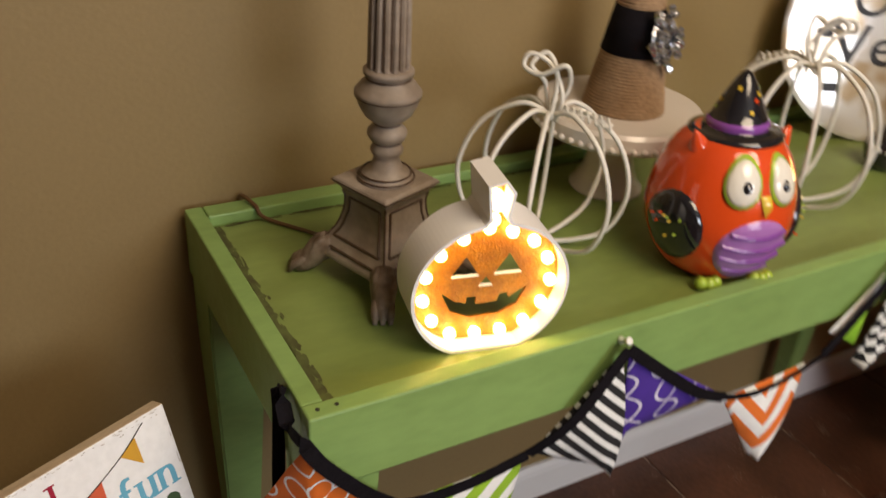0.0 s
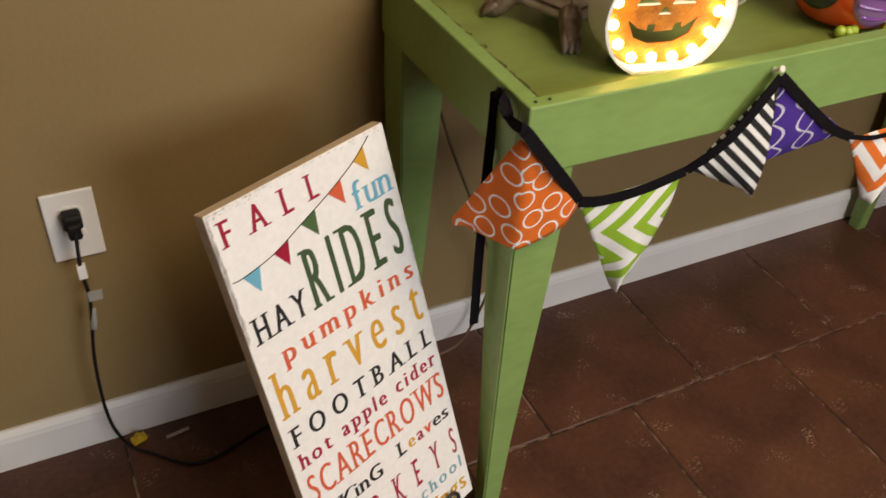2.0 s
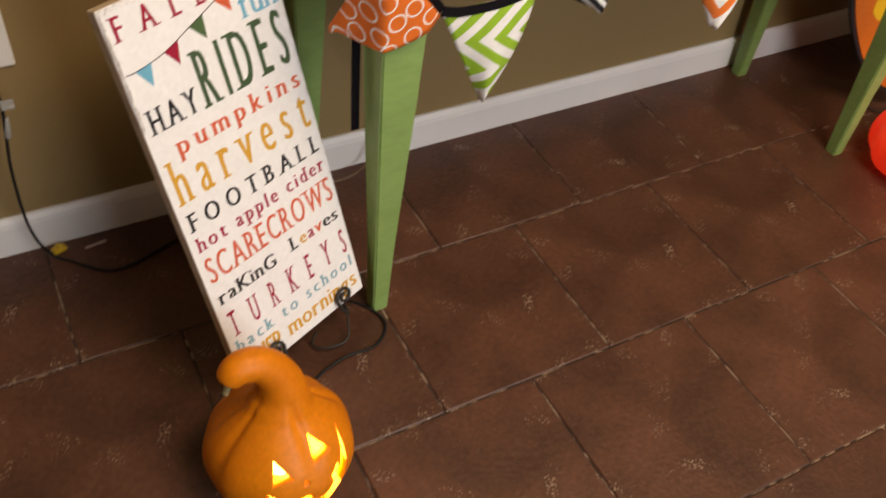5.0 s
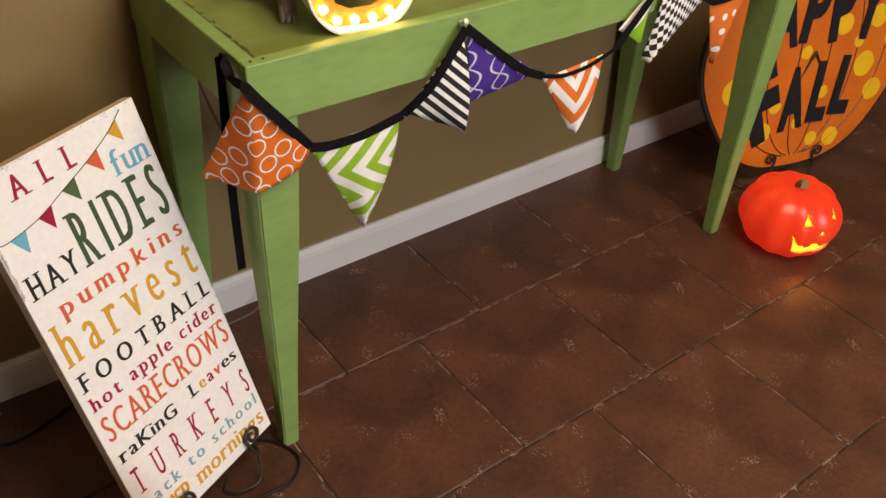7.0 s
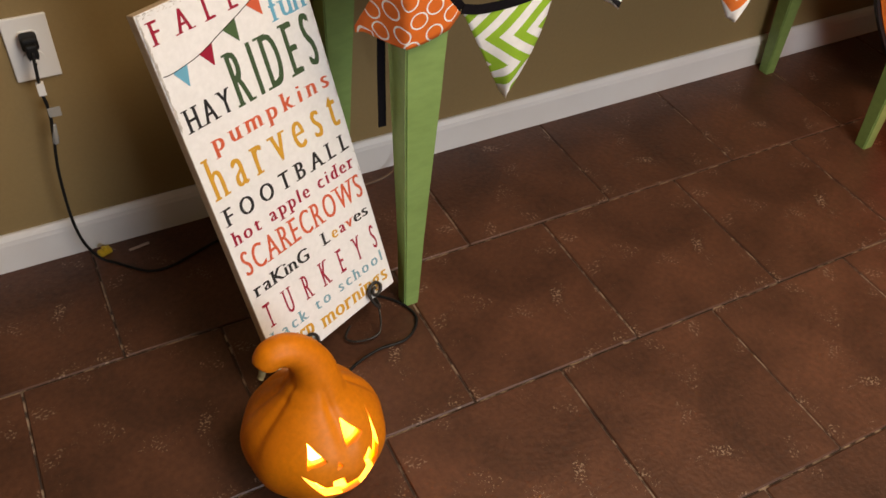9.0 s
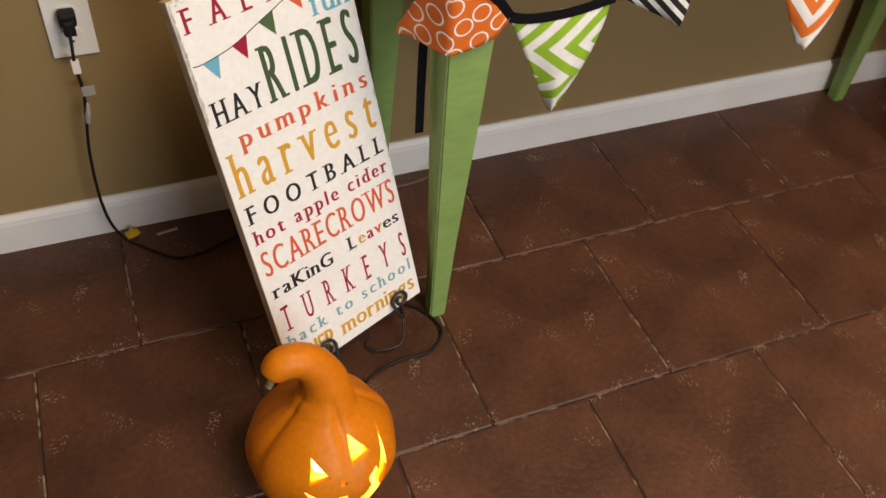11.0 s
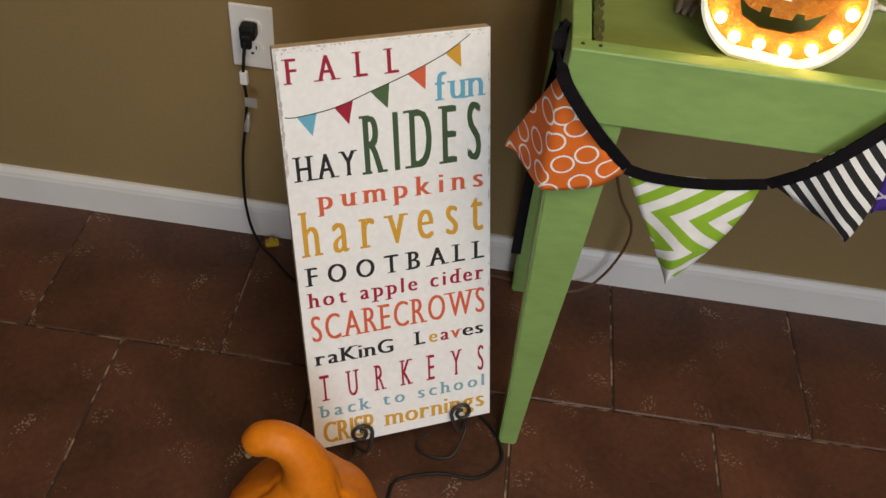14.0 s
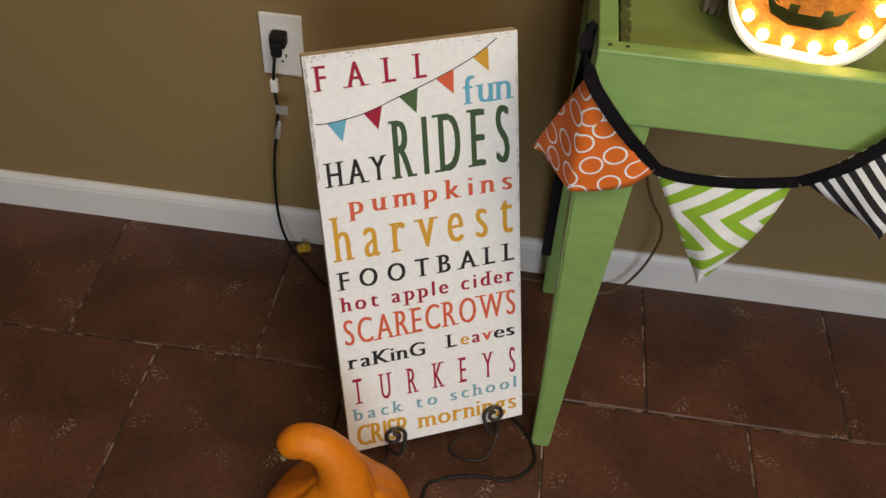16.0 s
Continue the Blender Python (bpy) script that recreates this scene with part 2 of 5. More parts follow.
def printed(name, back, ink, kind, size):
    """Printed cotton: the pattern follows the cloth's own coordinates in metres."""
    m = bpy.data.materials.new(name)
    m.use_nodes = True
    nodes, links = m.node_tree.nodes, m.node_tree.links
    b = nodes["Principled BSDF"]
    b.inputs["Roughness"].default_value = 0.85
    uv = nodes.new("ShaderNodeUVMap")
    uv.uv_map = "cloth"
    sep = nodes.new("ShaderNodeSeparateXYZ")
    links.new(uv.outputs[0], sep.inputs[0])

    def calc(op, a, c=None):
        n = nodes.new("ShaderNodeMath")
        n.operation = op
        for i, v in enumerate((a, c)):
            if v is None:
                continue
            if isinstance(v, (int, float)):
                n.inputs[i].default_value = v
            else:
                links.new(v, n.inputs[i])
        return n.outputs[0]

    x, y = calc("DIVIDE", sep.outputs[0], size), calc("DIVIDE", sep.outputs[1], size)
    if kind == "stripe":
        mask = calc("GREATER_THAN", calc("FRACT", calc("ADD", calc("MULTIPLY", y, 0.08), x)), 0.55)
    elif kind == "chevron":
        zig = calc("ABSOLUTE", calc("SUBTRACT", calc("FRACT", calc("ADD", calc("MULTIPLY", x, 0.5), 0.5)), 0.5))
        mask = calc("GREATER_THAN", calc("FRACT", calc("ADD", y, calc("MULTIPLY", zig, 2.6))), 0.5)
    elif kind == "zigzag":
        zig = nodes.new("ShaderNodeMath")
        zig.operation = "PINGPONG"
        zig.inputs[1].default_value = 0.050
        links.new(calc("SUBTRACT", sep.outputs[1], 0.058), zig.inputs[0])
        mask = calc("LESS_THAN", calc("FRACT", calc("DIVIDE", calc("SUBTRACT", calc("SUBTRACT", sep.outputs[0], calc("MULTIPLY", zig.outputs[0], 1.2)), 0.016), size)), 0.5)
    elif kind == "harlequin":
        p = calc("FRACT", calc("ADD", x, calc("MULTIPLY", y, 0.6)))
        q = calc("FRACT", calc("SUBTRACT", x, calc("MULTIPLY", y, 0.6)))
        mask = calc("ABSOLUTE", calc("SUBTRACT", calc("GREATER_THAN", p, 0.5), calc("GREATER_THAN", q, 0.5)))
    elif kind == "links":
        along = calc("ADD", calc("MULTIPLY", sep.outputs[0], 0.77), calc("MULTIPLY", sep.outputs[1], 0.64))
        across = calc("SUBTRACT", calc("MULTIPLY", sep.outputs[1], 0.77), calc("MULTIPLY", sep.outputs[0], 0.64))
        across = calc("MULTIPLY", calc("SUBTRACT", calc("FRACT", calc("ADD", calc("DIVIDE", across, size), 0.3)), 0.5), size)
        wave = calc("MULTIPLY", calc("SINE", calc("MULTIPLY", along, 95.0)), size * 0.30)
        mask = calc("LESS_THAN", calc("MINIMUM", calc("ABSOLUTE", calc("SUBTRACT", across, wave)), calc("ABSOLUTE", calc("ADD", across, wave))), 0.0022)
    elif kind == "split":
        mask = calc("GREATER_THAN", 1.0, y)
    else:
        v = nodes.new("ShaderNodeTexVoronoi")
        v.voronoi_dimensions = "2D"
        v.inputs["Scale"].default_value = 1.0 / size
        v.inputs["Randomness"].default_value = 0.4 if kind != "dots" else 0.35
        links.new(uv.outputs[0], v.inputs["Vector"])
        dist = v.outputs["Distance"]
        if kind == "dots":
            mask = calc("LESS_THAN", dist, 0.2)
        else:
            mask = calc("LESS_THAN", calc("ABSOLUTE", calc("SUBTRACT", dist, 0.36)), 0.036)
    weave = nodes.new("ShaderNodeTexNoise")
    weave.inputs["Scale"].default_value = 900
    links.new(uv.outputs[0], weave.inputs["Vector"])
    fade = nodes.new("ShaderNodeTexNoise")
    fade.inputs["Scale"].default_value = 40
    links.new(uv.outputs[0], fade.inputs["Vector"])
    mix = nodes.new("ShaderNodeMix")
    mix.data_type = "RGBA"
    mix.inputs[6].default_value, mix.inputs[7].default_value = (*back, 1), (*ink, 1)
    links.new(mask, mix.inputs[0])
    hsv = nodes.new("ShaderNodeHueSaturation")
    val = nodes.new("ShaderNodeMapRange")
    val.inputs[3].default_value, val.inputs[4].default_value = 0.8, 1.15
    links.new(fade.outputs[0], val.inputs[0])
    links.new(val.outputs[0], hsv.inputs["Value"])
    links.new(mix.outputs[2], hsv.inputs["Color"])
    links.new(hsv.outputs[0], b.inputs["Base Color"])
    bp = nodes.new("ShaderNodeBump")
    bp.inputs["Strength"].default_value, bp.inputs["Distance"].default_value = 0.25, 0.001
    links.new(weave.outputs[0], bp.inputs["Height"])
    links.new(bp.outputs[0], b.inputs["Normal"])
    return m


COTTON_WHITE = (0.82, 0.825, 0.82)
CLOTH = {
    "rings": printed("orange_ring_cotton", (0.72, 0.15, 0.012), COTTON_WHITE, "rings", 0.031),
    "lime": printed("lime_chevron_cotton", (0.27, 0.48, 0.025), COTTON_WHITE, "zigzag", 0.044),
    "stripe": printed("black_striped_cotton", (0.012, 0.012, 0.014), COTTON_WHITE, "stripe", 0.0150),
    "purple": printed("purple_knot_cotton", (0.055, 0.018, 0.26), (0.60, 0.57, 0.70), "links", 0.052),
    "chevron": printed("orange_chevron_cotton", (0.75, 0.17, 0.02), COTTON_WHITE, "chevron", 0.044),
    "block": printed("lime_and_white_cotton", (0.25, 0.52, 0.02), COTTON_WHITE, "split", 0.03),
    "harlequin": printed("harlequin_cotton", (0.012, 0.012, 0.014), COTTON_WHITE, "harlequin", 0.02),
    "dots": printed("orange_dotted_cotton", (0.68, 0.16, 0.02), COTTON_WHITE, "dots", 0.032),
}
FADED_PAPER = material("faded_paper", (0.46, 0.34, 0.28), 0.8, second=(0.38, 0.27, 0.21), scale=60)
GRIME = material("brown_grime", (0.06, 0.06, 0.018), 0.7, second=(0.11, 0.13, 0.035), scale=60, amount=0.9)

# ---- building helpers ----
def mesh_object(name, bm, mat, smooth=False):
    me = bpy.data.meshes.new(name)
    bm.normal_update()
    bm.to_mesh(me)
    bm.free()
    for m in (mat if isinstance(mat, (list, tuple)) else [mat]):
        me.materials.append(m)
    if smooth:
        me.shade_smooth()
    return new(name, me)


def part(name, bm, mat, parent, label="", smooth=False):
    ob = mesh_object(name, bm, mat, smooth)
    ob.parent = parent
    if label:
        ob["label"] = label
    return ob


def thing(name, label, category, m=None, group="", kind=""):
    ob = new(name)
    ob.empty_display_size = 0.05
    if m is not None:
        ob.matrix_world = m
    return tagged(ob, label, category, group, kind)


def box(bm, x0, x1, y0, y1, z0, z1, bevel=0.0, segments=2, mat=0):
    """A bevelled box in bm."""
    made = bmesh.ops.create_cube(bm, size=1)
    vs = made["verts"]
    bmesh.ops.transform(bm, verts=vs, matrix=Matrix.Translation(((x0 + x1) / 2, (y0 + y1) / 2, (z0 + z1) / 2)) @ Matrix.Diagonal((x1 - x0, y1 - y0, z1 - z0, 1)))
    faces = {f for v in vs for f in v.link_faces}
    for f in faces:
        f.material_index = mat
    if bevel:
        edges = list({e for v in vs for e in v.link_edges})
        bmesh.ops.bevel(bm, geom=edges, offset=bevel, segments=segments, affect="EDGES", profile=0.5)
    return bm


def boxed(*a, **k):
    return box(bmesh.new(), *a, **k)


def lathe(profile, segments=32, bm=None, squash=None):
    """A body of revolution round z from (radius, height) pairs; squash(angle, r, z) may alter the radius."""
    bm = bm or bmesh.new()
    rings = []
    for r, z in profile:
        ring = []
        for i in range(segments):
            a = 2 * math.pi * i / segments
            q = squash(a, r, z) if squash else r
            ring.append(bm.verts.new((q * math.cos(a), q * math.sin(a), z)))
        rings.append(ring)
    for lo, hi in zip(rings, rings[1:]):
        for i in range(segments):
            j = (i + 1) % segments
            bm.faces.new((lo[i], lo[j], hi[j], hi[i]))
    bm.faces.new(list(reversed(rings[0])))
    bm.faces.new(rings[-1])
    return bm


def tube(points, radius, segments=8, bm=None, closed=False, flat=1.0):
    """A swept tube along points, radius a number or one per point."""
    bm = bm or bmesh.new()
    pts = [Vector(p) for p in points]
    n = len(pts)
    radii = radius if isinstance(radius, (list, tuple)) else [radius] * n
    rings, up = [], None
    for i, p in enumerate(pts):
        d = (pts[(i + 1) % n] - pts[i - 1]) if closed else (pts[min(i + 1, n - 1)] - pts[max(i - 1, 0)])
        d = d.normalized()
        if up is None:
            up = d.orthogonal().normalized()
        up = (up - d * up.dot(d)).normalized()
        side = d.cross(up)
        rings.append([bm.verts.new(p + radii[i] * (math.cos(2 * math.pi * k / segments) * up + flat * math.sin(2 * math.pi * k / segments) * side)) for k in range(segments)])
    pairs = list(zip(rings, rings[1:])) + ([(rings[-1], rings[0])] if closed else [])
    for lo, hi in pairs:
        for k in range(segments):
            j = (k + 1) % segments
            bm.faces.new((lo[k], lo[j], hi[j], hi[k]))
    if not closed:
        bm.faces.new(list(reversed(rings[0])))
        bm.faces.new(rings[-1])
    return bm


def spline(points, steps=8, closed=False):
    """Catmull-Rom through points."""
    pts = [Vector(p) for p in points]
    n = len(pts)
    out = []
    for i in range(n if closed else n - 1):
        a, b, c, d = (pts[(i + k) % n] if closed else pts[min(max(i + k, 0), n - 1)] for k in (-1, 0, 1, 2))
        for s in range(steps):
            t = s / steps
            out.append(0.5 * (2 * b + (c - a) * t + (2 * a - 5 * b + 4 * c - d) * t * t + (3 * b - a - 3 * c + d) * t ** 3))
    if not closed:
        out.append(pts[-1])
    return out


def smooth_profile(profile, steps=4):
    """More (radius, height) pairs along a smooth curve through those given."""
    return [(max(p.x, 0.001), p.z) for p in spline([(r, 0, z) for r, z in profile], steps)]


def slab(outline, depth, bm=None, bevel=0.0, mat=0):
    """A flat plate: outline (x, z) in the plane y = 0, thickness depth towards +y."""
    bm = bm or bmesh.new()
    front = [bm.verts.new((x, 0, z)) for x, z in outline]
    back = [bm.verts.new((x, depth, z)) for x, z in outline]
    n = len(front)
    fs = [bm.faces.new(front), bm.faces.new(list(reversed(back)))]
    for i in range(n):
        j = (i + 1) % n
        fs.append(bm.faces.new((front[j], front[i], back[i], back[j])))
    for f in fs:
        f.material_index = mat
    bmesh.ops.recalc_face_normals(bm, faces=fs)
    return bm


# ---- room ----
ROOM = (-3.2, 3.4, -4.0, 0.0, 2.45)  # west, east, south, north, height


def room():
    w, e, s, n, h = ROOM
    walls = {"wall_north": (w - 0.12, e + 0.12, n, n + 0.12), "wall_west": (w - 0.12, w, s, n)}
    for name, (x0, x1, y0, y1) in walls.items():
        tagged(mesh_object(name, boxed(x0, x1, y0, y1, -0.1, h), WALL), "painted olive-tan plaster wall with matte finish", "wall", kind="structure")
    bm = boxed(e, e + 0.12, s, n, -0.1, h)
    tagged(mesh_object("wall_east", bm, WALL), "painted olive-tan plaster wall with matte finish", "wall", kind="structure")
    bm = boxed(w - 0.12, e + 0.12, s - 0.12, s, -0.1, 0.8)
    box(bm, w - 0.12, e + 0.12, s - 0.12, s, 2.2, h)
    box(bm, w - 0.12, 0.15, s - 0.12, s, 0.8, 2.2)
    box(bm, 1.75, e + 0.12, s - 0.12, s, 0.8, 2.2)
    tagged(mesh_object("wall_south", bm, WALL), "painted olive-tan plaster wall with a window opening", "wall", kind="structure")
    tagged(mesh_object("ceiling", boxed(w - 0.12, e + 0.12, s - 0.12, n + 0.12, h, h + 0.1), CEILING), "plain off-white painted ceiling", "ceiling", kind="structure")
    bm = bmesh.new()
    prof = [(0, 0), (-0.013, 0), (-0.013, 0.062), (-0.0115, 0.068), (-0.0115, 0.071), (-0.008, 0.078), (-0.005, 0.081), (0, 0.081)]
    ends = [[bm.verts.new((x, y, z)) for y, z in prof] for x in (w, e)]
    for i in range(len(prof)):
        j = (i + 1) % len(prof)
        bm.faces.new((ends[0][i], ends[0][j], ends[1][j], ends[1][i]))
    tagged(mesh_object("baseboard", bm, WHITE_TRIM), "white painted wooden baseboard along the tan wall", "baseboard", kind="structure")


room()

PITCH, JOINT = 0.341, 0.0036
ROW0, ODD, EVEN = -0.304, -0.271, -0.442   # first joint line, and the joints of alternate rows


def floor():
    w, e, s, n, h = ROOM
    base = tagged(mesh_object("floor", boxed(w, e, s, n, -0.1, -0.0035), GROUT), "dark brown square ceramic tiles laid in running bond", "floor", kind="structure")
    half = (PITCH - JOINT) / 2
    bm = bmesh.new()
    box(bm, -half, half, -half, half, -0.012, 0.0, 0.0022, 1)
    me = bpy.data.meshes.new("tile")
    bm.to_mesh(me)
    bm.free()
    me.materials.append(TILE)
    for r in range(0, 12):
        y = ROW0 + PITCH / 2 - r * PITCH
        off = ODD if r % 2 == 0 else EVEN
        for k in range(-9, 11):
            x = off + (k + 0.5) * PITCH
            # tiles along the outer walls are cut to fit
            x0, x1, y0, y1 = max(x - half, w), min(x + half, e), max(y - half, s), min(y + half, n + 0.06)
            if x1 - x0 < 0.02 or y1 - y0 < 0.02:
                continue
            ob = new("tile", me)
            ob.parent = base
            whole = x1 - x0 > 1.99 * half and y1 - y0 > 1.99 * half
            ob.matrix_world = pose((x0 + x1) / 2, (y0 + y1) / 2, random.uniform(-0.0006, 0.0006), random.uniform(-0.1, 0.1), random.uniform(-0.1, 0.1), 90 * random.randrange(4) if whole else 0) @ Matrix.Diagonal(((x1 - x0) / (2 * half), (y1 - y0) / (2 * half), 1, 1))



# ---- green console table ----
TX0, TX1, TY0, TY1, TZ, TOP = 0.200, 1.440, -0.420, -0.012, 0.759, 0.746


def console_table():
    t = thing("console_table", "distressed green painted wooden console table with tapered legs", "table", pose(0, 0, 0))
    low = TZ - 0.089
    part("tabletop_panel", boxed(TX0 + 0.0265, TX1 - 0.0265, TY0 + 0.0235, TY1 - 0.0335, TOP - 0.016, TOP, 0.0016), GREEN_TOP, t, "worn green top panel with painted-in warm wall reflection and grimy edges")
    # dark irregular grime along the panel's edges
    bm = bmesh.new()
    rnd = random.Random(8)
    for i in range(520):
        side = rnd.random()
        if side < 0.4:
            x, y, w, h = TX0 + 0.027 + abs(rnd.gauss(0, 0.0032)), rnd.uniform(TY0 + 0.028, TY1 - 0.04), rnd.uniform(0.0012, 0.004), rnd.uniform(0.004, 0.016)
        elif side < 0.8:
            x, y, w, h = rnd.uniform(TX0 + 0.03, TX1 - 0.03), TY1 - 0.035 - abs(rnd.gauss(0, 0.003)), rnd.uniform(0.006, 0.024), rnd.uniform(0.001, 0.003)
        else:
            x, y, w, h = rnd.uniform(TX0 + 0.03, TX1 - 0.03), TY0 + 0.025 + abs(rnd.gauss(0, 0.0012)), rnd.uniform(0.003, 0.012), rnd.uniform(0.0004, 0.001)
        bm.faces.new([bm.verts.new((x + w * rnd.uniform(0.4, 1) * math.cos(2 * math.pi * k / 9), y + h * rnd.uniform(0.4, 1) * math.sin(2 * math.pi * k / 9), TOP + 0.0002 + 0.000002 * i)) for k in range(9)])
    tagged(part("edge_grime", bm, GRIME, t, "dark brown grime along the panel edge"), kind="stuff")
    # dark sheet below the panel, so the gaps read dark
    part("top_underlay", boxed(TX0 + 0.021, TX1 - 0.021, TY0 + 0.021, TY1 - 0.019, TOP - 0.028, TOP - 0.017), DARK_GAP, t, "dark underlay that shows in the panel gaps")
    part("front_apron", boxed(TX0, TX1, TY0, TY0 + 0.0205, low, TZ, 0.0022), GREEN, t)
    part("back_rim", boxed(TX0 + 0.022, TX1 - 0.022, TY1 - 0.028, TY1, low, TZ - 0.001, 0.0022), GREEN, t)
    for x in (TX0 + 0.0005, TX1 - 0.0215):
        part("side_apron", boxed(x, x + 0.021, TY0 + 0.021, TY1 - 0.0005, low + 0.0005, TZ - 0.0006, 0.0022), GREEN, t)
    # nail holes are flat discs with the hollow's shade as their colour
    for x in (TX0 + 0.012, TX0 + 0.030):
        part("nail_hole", lathe([(0.0022, 0), (0.0022, 0.0006)], 10), DARK_GAP, t).matrix_local = pose(x, TY0 + 0.0106, TZ + 0.0001)
    for sx, x in ((1, TX0), (-1, TX1)):
        for sy, y in ((1, TY0), (-1, TY1)):
            bm = bmesh.new()
            rings = []
            for z, a, b in ((low + 0.0002, 0.003, 0.072), (0.60, 0.0035, 0.071), (0.47, 0.007, 0.067), (0.33, 0.012, 0.061), (0.17, 0.018, 0.055), (0.0, 0.021, 0.050)):
                spread = 0.016 * (1 - z / low) if sx < 0 else 0.0
                rings.append([bm.verts.new((x + sx * (u - spread), y + sy * v, z)) for u, v in ((a, a), (b, a), (b, b), (a, b))])
            for lo, hi in zip(rings, rings[1:]):
                for i in range(4):
                    bm.faces.new((lo[i], lo[(i + 1) % 4], hi[(i + 1) % 4], hi[i]))
            bm.faces.new(rings[0]), bm.faces.new(rings[-1])
            bmesh.ops.recalc_face_normals(bm, faces=bm.faces)
            bmesh.ops.bevel(bm, geom=[e for e in bm.edges if abs(e.verts[0].co.z - e.verts[1].co.z) > 0.02], offset=0.0025, segments=2, affect="EDGES")
            part("leg", bm, GREEN, t)


console_table()

# ---- lettered board on its iron easel ----
TL, TR, BR = Vector((-0.1370, -0.3270, 0.6450)), Vector((0.1155, -0.2190, 0.6500)), Vector((0.1985, -0.3990, 0.0775))
BW, BH = (TR - TL).length, (BR - TR).length
BRIGHT, BDOWN = (TR - TL).normalized(), (BR - TR).normalized()
BOUT = BRIGHT.cross(-BDOWN).normalized()
SU, SV = BW / 0.2734, BH / 0.6040  # the layout of the words follows the board
BOARD_MAT = Matrix.Translation(TL + BDOWN * BH)


def on_board(u, v, out=0.0):
    """A point of the board's face, u to its right and v down from its top edge, from its lower corner."""
    return BRIGHT * u + BDOWN * (v - BH) + BOUT * out


def lay(bm):
    """Turns (u, -v, out) coordinates of a flat mesh into the board's plane."""
    for v in bm.verts:
        v.co = on_board(v.co.x, -v.co.y, v.co.z)
    return bm


def lettering(text, u0, u1, base, cap, sample="H", thick=0.0005, bold=0.0, raw=False):
    """Text in the built-in font, stretched to the width u0..u1 and to the height of its sample letter."""
    c = bpy.data.curves.new("letters", "FONT")
    c.body, c.extrude, c.resolution_u, c.offset = text, 0.5, 4, bold
    ob = bpy.data.objects.new("letters", c)
    scene.collection.objects.link(ob)
    deps = bpy.context.evaluated_depsgraph_get()
    me = bpy.data.meshes.new_from_object(ob.evaluated_get(deps))
    bpy.data.objects.remove(ob)
    bm = bmesh.new()
    bm.from_mesh(me)
    bpy.data.meshes.remove(me)
    xs = [v.co.x for v in bm.verts]
    if raw:
        for v in bm.verts:
            v.co.x -= min(xs)
        return bm
    high = {"H": 0.729, "b": 0.76, "x": 0.547}[sample]
    k = (u1 - u0) / (max(xs) - min(xs))
    lo = min(xs)
    for v in bm.verts:
        v.co = Vector((u0 + (v.co.x - lo) * k, -base + v.co.y * cap / high, 0.0002 + (v.co.z > 0) * thick))
    return bm


# where stems end in serifs: fraction of the letter's width, at its top, at its foot
SERIFS = {"F": [(0.1, 1, 1)], "A": [(0.03, 0, 1), (0.97, 0, 1)], "L": [(0.1, 1, 1)], "H": [(0.08, 1, 1), (0.92, 1, 1)], "Y": [(0.05, 1, 0), (0.95, 1, 0), (0.5, 0, 1)], "R": [(0.1, 1, 1), (0.93, 0, 1)], "E": [(0.12, 1, 1)], "D": [(0.1, 1, 1)], "B": [(0.1, 1, 1)], "I": [(0.5, 1, 1)],
          "T": [(0.5, 0, 1)], "K": [(0.09, 1, 1), (0.92, 1, 1)], "U": [(0.08, 1, 0), (0.92, 1, 0)], "W": [(0.04, 1, 0), (0.96, 1, 0)], "P": [(0.1, 1, 1)], "p": [(0.1, 1, 1)], "h": [(0.1, 1, 1), (0.9, 0, 1)], "n": [(0.1, 1, 1), (0.9, 0, 1)],
          "m": [(0.06, 1, 1), (0.5, 0, 1), (0.94, 0, 1)], "r": [(0.2, 1, 1)], "k": [(0.1, 1, 1), (0.88, 0, 1)], "i": [(0.5, 0, 1)], "u": [(0.08, 1, 0), (0.92, 1, 1)], "d": [(0.9, 1, 1)], "b": [(0.1, 1, 0)], "l": [(0.5, 1, 1)], "v": [(0.05, 1, 0), (0.95, 1, 0)], "f": [(0.38, 0, 1)]}

